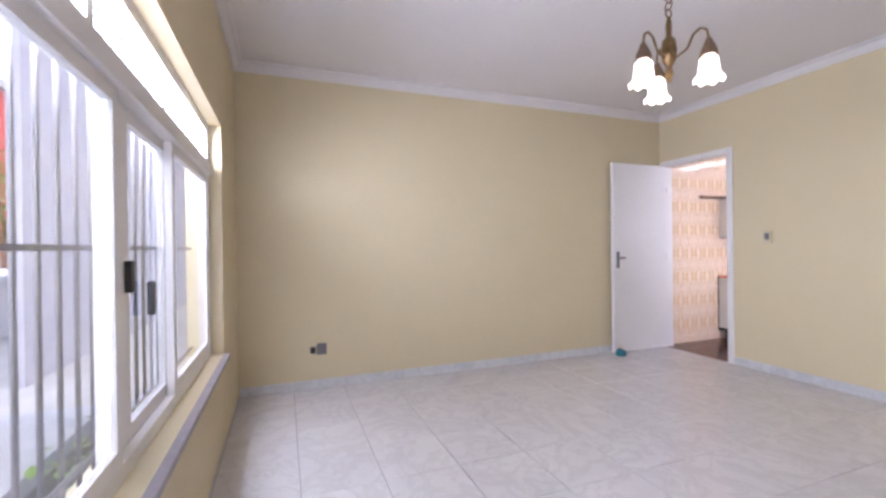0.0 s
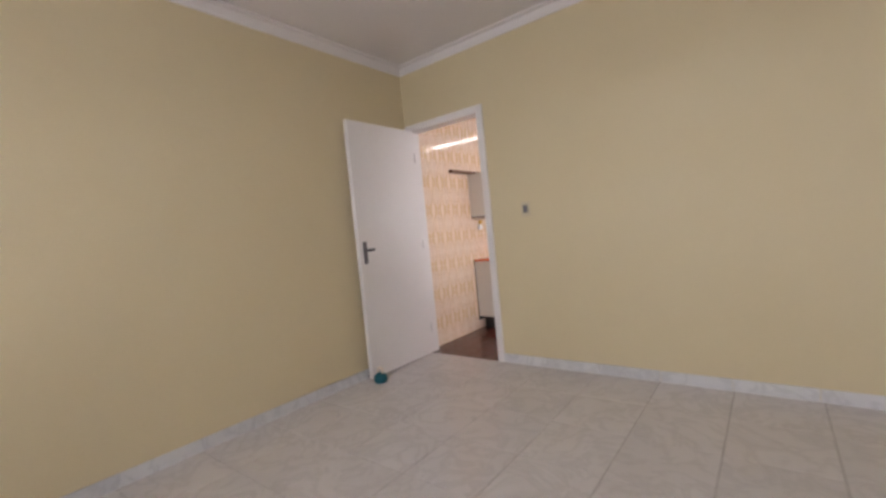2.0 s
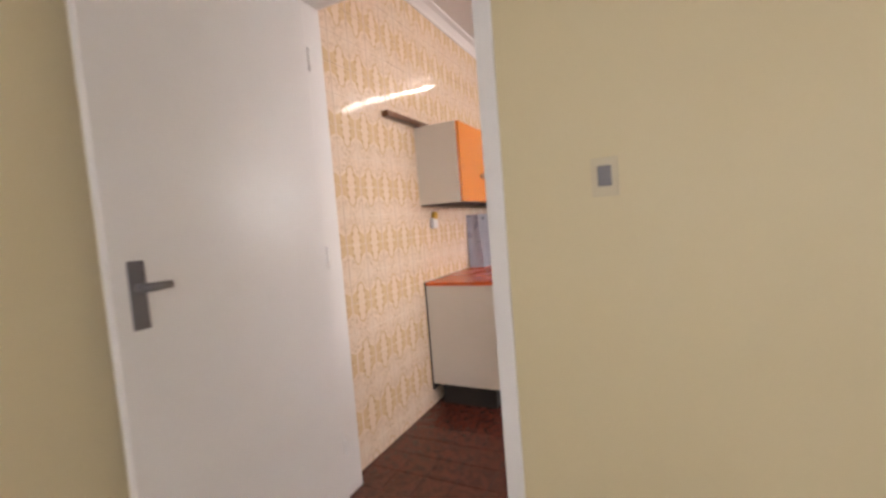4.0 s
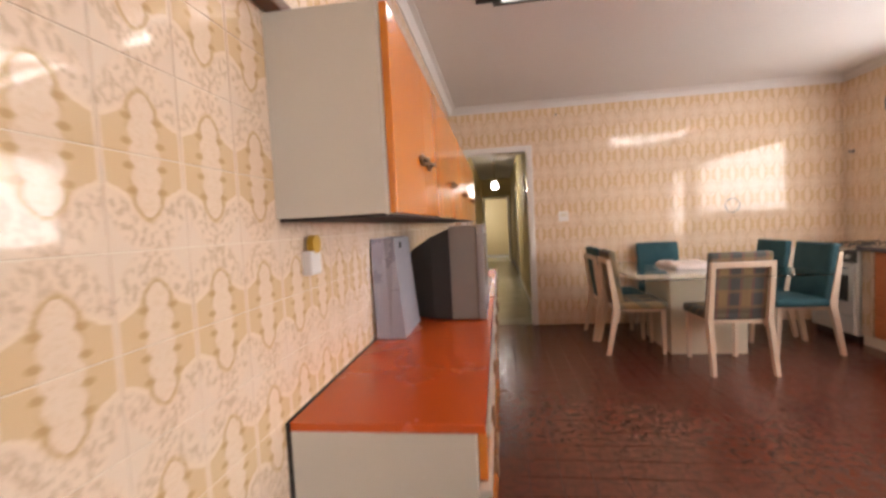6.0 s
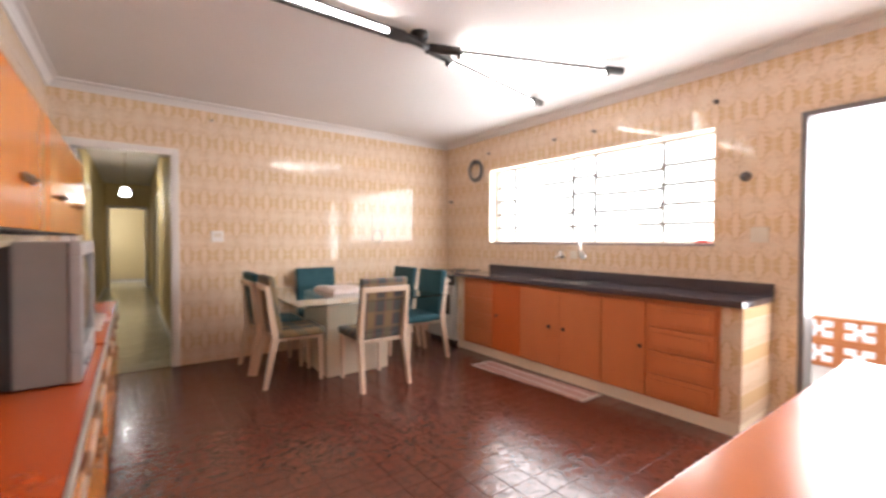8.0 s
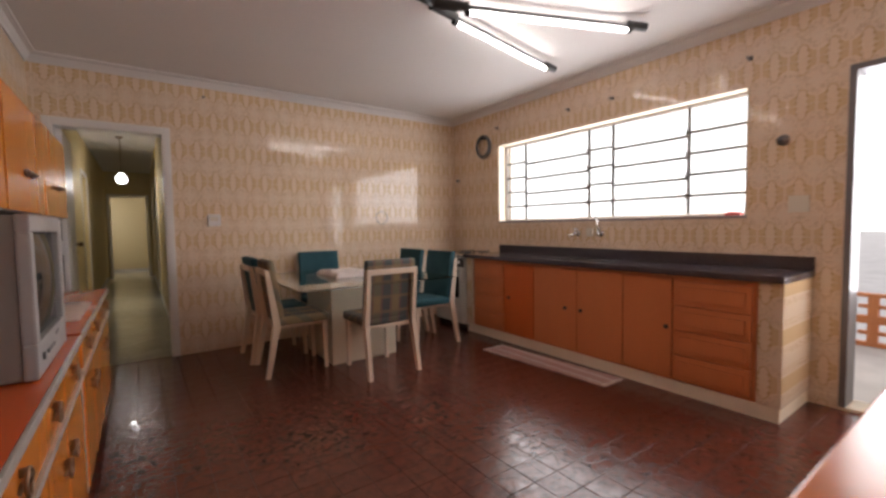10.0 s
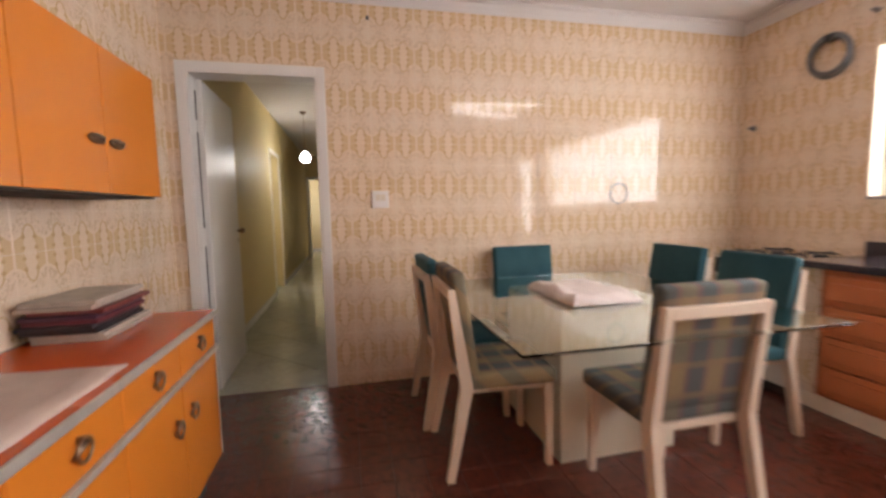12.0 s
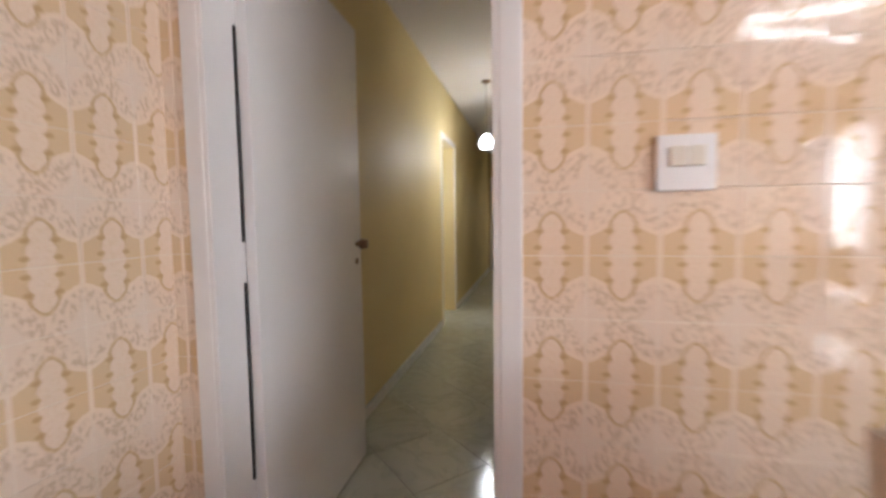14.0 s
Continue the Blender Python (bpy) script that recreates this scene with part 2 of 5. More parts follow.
KF = 0.15                              # kitchen floor tile
TW, TH, TZ = 0.15, 0.1425, 1.083      # wall tile: width, height, a joint's height
TILE_X0 = wall_tile("medallion tile on the cabinet wall", 1, 0.183)
TILE_Y = wall_tile("medallion tile on the cross walls", 0, 1.086)
GROUT = surface("cream grout", (0.85, 0.74, 0.6), rough=0.85)
YELLOW = surface("pale yellow wall paint", (0.64, 0.545, 0.345), (0.6, 0.5, 0.31), 0.62, scale=1.2, fine=180, bump=0.08, amount=0.6)
HALLPAINT = surface("ochre hall wall paint", (0.68, 0.56, 0.3), (0.62, 0.5, 0.26), 0.6, scale=1.2, fine=160, bump=0.08, amount=0.6)
CEILPAINT = surface("matt white ceiling paint", (0.72, 0.685, 0.67), (0.67, 0.63, 0.62), 0.8, scale=1.0, fine=120, bump=0.06, amount=0.6)
WHITE = surface("white gloss door paint", (0.78, 0.75, 0.73), (0.7, 0.67, 0.65), 0.35, scale=2, fine=90, bump=0.06, amount=0.6)
PLASTER = surface("white plaster", (0.8, 0.8, 0.8), (0.7, 0.7, 0.69), 0.8)
LIVTILE = marble_tile("white marble-look floor tile", (0.68, 0.65, 0.64), (0.56, 0.53, 0.52))
HALLTILE = marble_tile("greenish marble-look hall tile", (0.5, 0.5, 0.42), (0.36, 0.38, 0.3), 0.1)
JOINT = surface("grey floor grout", (0.3, 0.28, 0.26), rough=0.9)
SKIRT = marble_tile("marble skirting", (0.66, 0.65, 0.65), (0.45, 0.45, 0.47), 0.25)
REDTILE = red_tile("dark red floor tile")
REDJOINT = surface("dark floor grout", (0.085, 0.035, 0.026), rough=0.8)
ORANGE = surface("orange laminate", (0.75, 0.235, 0.03), (0.68, 0.2, 0.022), 0.2, scale=2.5, fine=40, bump=0.03, amount=0.7, stretch=(1, 1, 0.2), coat=0.3)
ORANGETOP = surface("red-orange laminate worktop", (0.62, 0.1, 0.018), (0.55, 0.085, 0.015), 0.25, scale=2, fine=80, bump=0.04, amount=0.7)
PALEPANEL = surface("pale grey laminate", (0.64, 0.59, 0.51), (0.58, 0.53, 0.46), 0.45, scale=2, fine=70, bump=0.05, amount=0.6)
STRIP = surface("aluminium edge strip", (0.72, 0.68, 0.62), (0.55, 0.52, 0.48), 0.35, 0.5, scale=20)
BLACK = surface("black enamel", (0.02, 0.02, 0.022), (0.035, 0.033, 0.032), 0.35)
DARKGAP = surface("dark plinth, edge and gap shade", (0.03, 0.025, 0.022), rough=0.8)
BRONZE = surface("aged bronze", (0.3, 0.2, 0.13), (0.16, 0.1, 0.065), 0.35, 0.85, scale=40)
CHROME = surface("chrome", (0.75, 0.75, 0.75), (0.6, 0.6, 0.6), 0.12, 1.0)
GREYMETAL = surface("grey painted metal", (0.2, 0.19, 0.2), (0.14, 0.13, 0.14), 0.5, 0.3)
BRASS = surface("antique brass", (0.3, 0.19, 0.08), (0.1, 0.06, 0.03), 0.35, 0.9, scale=30)
TERRA = surface("salmon-orange painted cupboard wood", (0.66, 0.22, 0.085), (0.6, 0.185, 0.07), 0.42, scale=3, fine=50, bump=0.12, stretch=(1, 1, 0.3))
TERRA2 = surface("fresh red-orange cupboard paint", (0.66, 0.14, 0.03), (0.6, 0.12, 0.025), 0.4, scale=3, fine=50, stretch=(1, 1, 0.3))
GRANITE = surface("polished dark granite", (0.03, 0.024, 0.03), (0.085, 0.07, 0.08), 0.12, scale=120, fine=260, bump=0.02)
CREAMWOOD = surface("cream-washed wood", (0.74, 0.63, 0.52), (0.66, 0.54, 0.43), 0.45, scale=6, fine=70, stretch=(1, 1, 0.15))
TEAL = surface("teal woven upholstery", (0.018, 0.085, 0.105), (0.012, 0.06, 0.08), 0.85, scale=8, fine=420, bump=0.35)
PLAID = plaid("plaid woven upholstery")
LAMINATE = surface("cream laminate pedestal", (0.68, 0.62, 0.5), (0.62, 0.56, 0.45), 0.35, scale=2)
TABLEGLASS = glass("greenish table glass", (0.86, 0.95, 0.9))
PANE = glass("window glass", (0.96, 0.98, 0.98))
CLOTH = surface("pale pink folded cotton", (0.78, 0.7, 0.67), (0.68, 0.59, 0.56), 0.9, scale=14, fine=300, bump=0.4)
RUG = striped("pink striped rag rug", 0, 150, ((0.5, 0.32, 0.29), (0.3, 0.17, 0.16), (0.55, 0.45, 0.4)))
BAG = striped("silver gift bag paper", 2, 620, ((0.42, 0.42, 0.47), (0.3, 0.3, 0.36)), 0.3)
BAGPLAIN = surface("plain silver bag paper", (0.4, 0.4, 0.48), (0.32, 0.32, 0.4), 0.3, 0.2, scale=6)
TVGREY = surface("silver-grey television plastic", (0.24, 0.215, 0.2), (0.2, 0.18, 0.165), 0.45, scale=5)
TVLIGHT = surface("light silver television front", (0.38, 0.37, 0.37), (0.33, 0.32, 0.32), 0.35, scale=5)
TVDARK = surface("dark television back plastic", (0.035, 0.03, 0.028), (0.05, 0.045, 0.04), 0.55)
SCREEN = surface("dark television screen glass", (0.02, 0.022, 0.022), (0.03, 0.03, 0.03), 0.08)
RAILWOOD = surface("varnished brown wood", (0.16, 0.06, 0.022), (0.1, 0.035, 0.012), 0.3, scale=8, stretch=(1, 0.1, 1))
OFFWHITE = surface("off-white switch plastic", (0.74, 0.68, 0.58), (0.68, 0.62, 0.53), 0.35)
SWITCHWHITE = surface("white switch plastic", (0.83, 0.81, 0.8), (0.78, 0.76, 0.75), 0.3)
HOSE = surface("grey coiled hose", (0.2, 0.2, 0.21), (0.1, 0.1, 0.11), 0.4, scale=60)
TOWEL = surface("pale striped towel", (0.6, 0.47, 0.4), (0.5, 0.37, 0.32), 0.9, scale=12, fine=250, bump=0.4)
SILL = marble_tile("grey marble sill", (0.3, 0.26, 0.27), (0.18, 0.15, 0.17), 0.3)
SHADE_GLOW = glowing("lit frosted glass shade", (1.0, 0.84, 0.66), 2.0)
TUBE = glowing("lit fluorescent tube", (1.0, 0.98, 0.94), 19.0)
BULB = glowing("lit hall bulb", (0.92, 0.96, 1.0), 14.0)
TURQ = surface("turquoise fabric", (0.02, 0.16, 0.2), (0.015, 0.1, 0.13), 0.8)
CONCRETE = surface("outdoor concrete", (0.5, 0.48, 0.46), (0.38, 0.36, 0.35), 0.9)
CLAY = surface("terracotta screen block", (0.6, 0.24, 0.1), (0.5, 0.18, 0.08), 0.8)
LEAF = surface("leaf green", (0.09, 0.2, 0.02), (0.22, 0.26, 0.03), 0.5, scale=9)
REDWALL = surface("coral red house paint", (0.6, 0.1, 0.08), (0.5, 0.08, 0.07), 0.7)
STOVEWHITE = surface("white enamel", (0.72, 0.7, 0.66), (0.66, 0.64, 0.6), 0.25)

# ---- building helpers ----
ORIGIN = {}


def box(bm, x0, y0, z0, x1, y1, z1, bevel=0.0):
    v = bmesh.ops.create_cube(bm, size=1, matrix=Matrix.Translation(((x0 + x1) / 2, (y0 + y1) / 2, (z0 + z1) / 2)) @ Matrix.Diagonal((abs(x1 - x0), abs(y1 - y0), abs(z1 - z0), 1)))["verts"]
    if bevel:
        es = list({e for q in v for e in q.link_edges})
        bmesh.ops.bevel(bm, geom=es, offset=bevel, segments=2, profile=0.6, affect="EDGES")
    return bm


def boxes(*rows, bevel=0.0):
    bm = bmesh.new()
    for r in rows:
        box(bm, *r, bevel=bevel)
    return bm


def rod(bm, a, b, r0, r1=None, n=12):
    a, b = Vector(a), Vector(b)
    d = b - a
    m = Matrix.Translation((a + b) / 2) @ d.to_track_quat("Z", "Y").to_matrix().to_4x4()
    bmesh.ops.create_cone(bm, cap_ends=True, segments=n, radius1=r0, radius2=r0 if r1 is None else r1, depth=d.length, matrix=m)
    return bm


def rods(*rows, n=12):
    bm = bmesh.new()
    for r in rows:
        rod(bm, *r, n=n)
    return bm


def beam(bm, a, b, w0, d0, w1, d1):
    """A tapered square bar from a to b, w wide along x, d deep along y."""
    vs = [bm.verts.new((p[0] + sx * w / 2, p[1] + sy * d / 2, p[2])) for p, w, d in ((a, w0, d0), (b, w1, d1)) for sx, sy in ((-1, -1), (1, -1), (1, 1), (-1, 1))]
    for f in ((3, 2, 1, 0), (4, 5, 6, 7), (0, 1, 5, 4), (1, 2, 6, 5), (2, 3, 7, 6), (3, 0, 4, 7)):
        bm.faces.new([vs[i] for i in f])
    return bm


def ring(bm, centre, radius, r, axis="x", n=28, k=8, arc=2 * math.pi, start=0.0):
    c = Vector(centre)
    full = arc > 6.28
    rings = []
    for i in range(n if full else n + 1):
        a = start + arc * i / n
        rad, up = {"x": (Vector((0, math.cos(a), math.sin(a))), Vector((1, 0, 0))), "y": (Vector((math.cos(a), 0, math.sin(a))), Vector((0, 1, 0))), "z": (Vector((math.cos(a), math.sin(a), 0)), Vector((0, 0, 1)))}[axis]
        rings.append([bm.verts.new(c + rad * (radius + r * math.cos(2 * math.pi * j / k)) + up * r * math.sin(2 * math.pi * j / k)) for j in range(k)])
    m = len(rings)
    for i in range(m if full else m - 1):
        for j in range(k):
            bm.faces.new((rings[i][j], rings[(i + 1) % m][j], rings[(i + 1) % m][(j + 1) % k], rings[i][(j + 1) % k]))
    return bm


def lathe(bm, centre, profile, n=24, wave=0.0):
    c = Vector(centre)
    rows = []
    for idx, (r, z) in enumerate(profile):
        rows.append([bm.verts.new(c + Vector((math.cos(2 * math.pi * j / n) * r, math.sin(2 * math.pi * j / n) * r, z + (wave * math.cos(8 * math.pi * j / n * 2) * idx / len(profile) if wave else 0)))) for j in range(n)])
    for p, q in zip(rows, rows[1:]):
        for j in range(n):
            bm.faces.new((p[j], p[(j + 1) % n], q[(j + 1) % n], q[j]))
    return bm


def mesh_object(name, bm, material, smooth=False):
    bmesh.ops.recalc_face_normals(bm, faces=bm.faces)
    me = bpy.data.meshes.new(name)
    bm.to_mesh(me)
    bm.free()
    me.materials.append(material)
    if smooth:
        for p in me.polygons:
            p.use_smooth = True
    return new(name, me)


def structure(name, bm, material, label="", category=""):
    return tagged(mesh_object(name, bm, material), label, category, kind="structure")


def thing(name, base, label, category, group=""):
    e = new(name)
    e.location = base
    ORIGIN[e] = Vector(base)
    return tagged(e, label, category, group)


def part(name, bm, material, parent, label="", smooth=False):
    """One mesh under a thing or part; built in the place's own coordinates."""
    o = ORIGIN[parent] if parent in ORIGIN else Vector((0, 0, 0))
    bm.transform(Matrix.Translation(-o))
    ob = mesh_object(name, bm, material, smooth)
    ob.parent = parent
    ORIGIN[ob] = o
    return tagged(ob, label)


def single(name, bm, material, label, category, group="", smooth=False):
    return tagged(mesh_object(name, bm, material, smooth), label, category, group)


def holed(axis, c0, c1, u0, u1, z0, z1, holes):
    """A wall across x (axis 0) or y (axis 1) from c0 to c1, with openings (u0, u1, z0, z1)."""
    us = sorted({u0, u1, *[h[0] for h in holes], *[h[1] for h in holes]})
    zs = sorted({z0, z1, *[h[2] for h in holes], *[h[3] for h in holes]})
    bm = bmesh.new()
    for a, b in zip(us, us[1:]):
        run = None
        for c, d in zip(zs, zs[1:]):
            solid = not any(h[0] <= a and b <= h[1] and h[2] <= c and d <= h[3] for h in holes)
            if solid:
                run = (run[0], d) if run else (c, d)
            if run and (not solid or d == zs[-1]):
                box(bm, *((c0, a, run[0], c1, b, run[1]) if axis == 0 else (a, c0, run[0], b, c1, run[1])))
                run = None
    return bm


# ---- the large structure ----
XW, YF, KH, LH, YW, HY = 4.215, 4.925, 2.61, 2.70, -4.733, 13.6
DL, DK = -0.2, -0.105                   # living and kitchen faces of the wall between them
KD = (0.05, 0.825, 0.0, 2.115)            # living-kitchen doorway
HD = (0.122, 0.9, 0.0, 2.08)         # kitchen-hall doorway
KWIN = (1.46, 4.0, 1.235, 2.13)      # kitchen window
ED = (0.05, 0.93, 0.02, 2.12)          # outer kitchen door
LWIN = (0.82, 4.7, 0.54, 1.965)          # living-room window
structure("wall_kitchen_south", holed(1, DL, DK, 0.0, 5.2, 0, 2.8, [KD]), YELLOW, "pale yellow painted plaster wall", "wall")
w_left = structure("wall_kitchen_west", boxes((-0.15, DK, 0, 0, YF + 0.15, 2.8)), GROUT, "wall covered in cream and tan medallion tiles", "wall")
w_far = structure("wall_kitchen_north", holed(1, YF, YF + 0.15, 0.0, XW + 0.2, 0, 2.8, [HD]), GROUT, "wall covered in cream and tan medallion tiles", "wall")
w_right = structure("wall_kitchen_east", holed(0, XW, XW + 0.2, DK, YF, 0, 2.8, [KWIN, ED]), GROUT, "tiled wall with a long window and an open outer door", "wall")
structure("wall_living_west", boxes((-0.15, YW - 0.2, 0, 0, DK, 2.8)), YELLOW, "pale yellow painted plaster wall", "wall")
structure("wall_living_south", holed(1, YW - 0.2, YW, 0.0, 5.4, 0, 2.8, [LWIN]), YELLOW, "pale yellow wall with a wide barred window", "wall")
structure("wall_living_east", boxes((5.2, YW, 0, 5.4, DK, 2.8)), YELLOW, "pale yellow painted plaster wall", "wall")
structure("floor_living", boxes((-0.15, YW - 0.2, -0.1, 5.4, -0.197, -0.004)), JOINT, "marble-look tiled floor with grey joints", "floor")
structure("floor_kitchen", boxes((0, -0.197, -0.1, XW + 0.2, YF + 0.05, -0.004)), REDJOINT, "dark red glazed tile floor", "floor")
structure("ceiling_living", boxes((-0.15, YW - 0.2, LH, 5.4, DL, LH + 0.1)), CEILPAINT, "plain white plaster ceiling", "ceiling")
structure("ceiling_kitchen", boxes((0, DK, KH, XW, YF, KH + 0.1)), CEILPAINT, "plain white plaster ceiling", "ceiling")
# hall behind the kitchen
structure("wall_hall_west", holed(0, -0.15, 0.0, YF + 0.15, HY, 0, 2.7, [(8.5, 9.25, 0.0, 2.06)]), HALLPAINT, "ochre painted hall wall", "wall")
structure("wall_hall_east", holed(0, 0.95, 1.1, YF + 0.15, HY, 0, 2.7, [(9.3, 10.05, 0, 2.06)]), HALLPAINT, "ochre painted hall wall", "wall")
structure("wall_hall_north", holed(1, HY, HY + 0.15, -0.6, 1.6, 0, 2.7, [(0.08, 0.84, 0, 2.05)]), HALLPAINT, "shaded ochre wall with an open doorway", "wall")
structure("wall_end_room", boxes((-0.6, 15.6, 0, 1.6, 15.75, 2.7), (-0.75, HY + 0.15, 0, -0.6, 15.75, 2.7), (1.6, HY + 0.15, 0, 1.75, 15.75, 2.7)), YELLOW, "pale yellow wall of the end room", "wall")
structure("wall_side_rooms", boxes((-1.3, 8.2, 0, -1.15, 9.6, 2.7), (-1.3, 8.05, 0, -0.15, 8.2, 2.7), (-1.3, 9.6, 0, -0.15, 9.75, 2.7), (2.2, 9.0, 0, 2.35, 10.4, 2.7), (1.1, 8.85, 0, 2.35, 9.0, 2.7), (1.1, 10.4, 0, 2.35, 10.55, 2.7)), YELLOW, "pale yellow walls of side rooms", "wall")
structure("ceiling_hall", boxes((-1.3, YF + 0.15, 2.65, 2.35, 15.75, 2.75)), CEILPAINT, "white hall ceiling", "ceiling")
structure("floor_hall", boxes((-1.3, YF + 0.05, -0.1, 2.35, 15.75, -0.004)), JOINT, "greenish marble-look hall floor", "floor")


def crown(name, runs, top, s):
    """Plaster cove along ceiling edges; runs of (x0, y0, x1, y1, inward x, inward y)."""
    bm = bmesh.new()
    prof = ((0, -s), (0.012, -s), (0.02, -s * 0.72), (s * 0.55, -s * 0.28), (s * 0.85, -0.014), (s, -0.012), (s, 0))
    for x0, y0, x1, y1, ix, iy in runs:
        d = Vector((x1 - x0, y1 - y0, 0)).normalized()
        rows = [[bm.verts.new((ex + ix * a + d.x * sg * a, ey + iy * a + d.y * sg * a, top + h)) for a, h in prof] for ex, ey, sg in ((x0, y0, 1), (x1, y1, -1))]
        for i in range(len(prof) - 1):
            bm.faces.new((rows[0][i], rows[0][i + 1], rows[1][i + 1], rows[1][i]))
    return structure(name, bm, CEILPAINT, "white plaster ceiling cove", "trim")


crown("trim_kitchen", [(0, DK, 0, YF, 1, 0), (0, YF, XW, YF, 0, -1), (XW, YF, XW, DK, -1, 0), (0, DK, XW, DK, 0, 1)], KH, 0.075)
crown("trim_living", [(0, YW, 0, DL, 1, 0), (0, DL, 5.2, DL, 0, -1), (5.2, DL, 5.2, YW, -1, 0), (5.2, YW, 0, YW, 0, 1)], LH, 0.07)
sk = structure("baseboard_living", boxes((0.0, YW + 0.01, 0, 0.006, DL - 0.01, 0.07)), SKIRT, "marble tile skirting", "baseboard")
for i in range(11):
    y0 = YW + 0.415 * i + 0.012
    part("skirting_tile", boxes((0.006, y0, 0, 0.014, min(y0 + 0.411, DL - 0.002), 0.075), bevel=0.0015), SKIRT, sk)
for i in range(11):
    x0 = 0.855 + 0.4 * i
    part("skirting_tile", boxes((x0, DL - 0.013, 0, min(x0 + 0.396, 5.19), DL - 0.0005, 0.075), bevel=0.0015), SKIRT, sk)
structure("baseboard_hall", boxes((0.0, YF + 0.2, 0, 0.012, 8.42, 0.07), (0.0, 9.33, 0, 0.012, HY, 0.07), (0.938, YF + 0.2, 0, 0.95, 9.22, 0.07), (0.938, 10.13, 0, 0.95, HY, 0.07), (-0.6, 15.588, 0, 1.6, 15.6, 0.07)), SKIRT, "marble tile skirting", "baseboard")


def casing(name, x0, x1, z1, ya, yb, w, out, label):
    """Door lining through the wall from ya to yb, with architraves w wide on both faces."""
    t = 0.02
    e = thing(name, ((x0 + x1) / 2, ya, 0), label, "door frame")
    e["kind"] = "structure"
    part("jamb", boxes((x0, ya - out, 0, x0 + t, yb + out, z1 - t), bevel=0.003), WHITE, e)
    part("jamb", boxes((x1 - t, ya - out, 0, x1, yb + out, z1 - t), bevel=0.003), WHITE, e)
    part("head", boxes((x0, ya - out, z1 - t, x1, yb + out, z1), bevel=0.003), WHITE, e)
    for y0, y1 in ((ya - out - 0.003, ya - 0.0), (yb, yb + out + 0.003)):
        part("architrave", boxes((x0 - w, y0, 0, x0 + 0.006, y1, z1 + w), bevel=0.005), WHITE, e)
        part("architrave", boxes((x1 - 0.006, y0, 0, x1 + w, y1, z1 + w), bevel=0.005), WHITE, e)
        part("architrave", boxes((x0 + 0.006, y0, z1 - 0.006, x1 - 0.006, y1, z1 + w), bevel=0.005), WHITE, e)
    return e


f1 = casing("door_frame_1", KD[0], KD[1], KD[3], DL, DK, 0.042, 0.012, "white painted door frame, open to the kitchen")
part("strike_plate", boxes((0.802, -0.175, 1.03, 0.806, -0.14, 1.1)), STRIP, f1, "pale metal strike plate")
part("strike_plate", boxes((0.802, -0.175, 0.9, 0.806, -0.14, 0.97)), STRIP, f1, "pale metal strike plate")
f2 = casing("door_frame_2", HD[0], HD[1], HD[3], YF, YF + 0.15, 0.047, 0.014, "white painted door frame, open to the hall")
casing("door_frame_3", 0.08, 0.84, 2.05, HY, HY + 0.15, 0.05, 0.012, "white door frame at the end of the hall")
for nm, xa, ya in (("door_frame_4", 0.0, 8.5), ("door_frame_5", 0.938, 9.3)):
    e = tagged(thing(nm, (xa, ya, 0), "white door frame in the hall wall", "door frame"), kind="structure")
    part("architrave", boxes((xa, ya - 0.06, 0, xa + 0.012, ya, 2.12)), WHITE, e)
    part("architrave", boxes((xa, ya + 0.75, 0, xa + 0.012, ya + 0.81, 2.12)), WHITE, e)
    part("head", boxes((xa, ya, 2.06, xa + 0.012, ya + 0.75, 2.12)), WHITE, e)


def lever(parent, x, y, z, nx, dy):
    """Lever handle on a long plate, on a face that looks along nx."""
    part("handle_plate", boxes((x, y - 0.02, z - 0.11, x + nx * 0.006, y + 0.02, z + 0.07), bevel=0.002), GREYMETAL, parent, "dark bronze handle plate")
    bm = rods(((x, y, z), (x + nx * 0.05, y, z), 0.011), ((x + nx * 0.045, y - 0.008 * dy, z), (x + nx * 0.045, y + 0.062 * dy, z), 0.012, 0.01))
    part("door_handle", bm, GREYMETAL, parent, "grey lever handle", True)


# leaf between living room and kitchen, swung against the living-room wall
d1 = thing("door_1", (0.055, DL, 0.0), "white flush door standing open against the wall", "door")
d1["kind"] = "structure"
part("leaf", boxes((0.06, DL - 0.795, 0.012, 0.095, DL - 0.015, 2.1), bevel=0.003), WHITE, d1)
lever(d1, 0.095, DL - 0.735, 1.05, 1, 1)
for z in (0.25, 1.05, 1.85):
    part("hinge", rods(((0.098, DL - 0.012, z - 0.045), (0.098, DL - 0.012, z + 0.045), 0.007)), WHITE, d1, "small painted hinge", True)
# leaf between kitchen and hall, swung into the hall
d2 = thing("door_2", (0.17, YF + 0.16, 0.0), "white flush door standing open into the hall", "door")
d2["kind"] = "structure"
bm = boxes((0.145, YF + 0.112, 0.012, 0.18, YF + 0.93, 2.055), bevel=0.003)
for v in bm.verts:
    v.co.x -= (v.co.y - YF - 0.112) * 0.024
part("leaf", bm, WHITE, d2)
part("knob", rods(((0.16, YF + 0.87, 1.06), (0.185, YF + 0.87, 1.06), 0.012), ((0.185, YF + 0.87, 1.06), (0.215, YF + 0.87, 1.06), 0.024, 0.02), n=16), BRONZE, d2, "dark round door knob", True)
part("keyhole_plate", rods(((0.16, YF + 0.87, 0.98), (0.164, YF + 0.87, 0.98), 0.016)), BRONZE, d2)
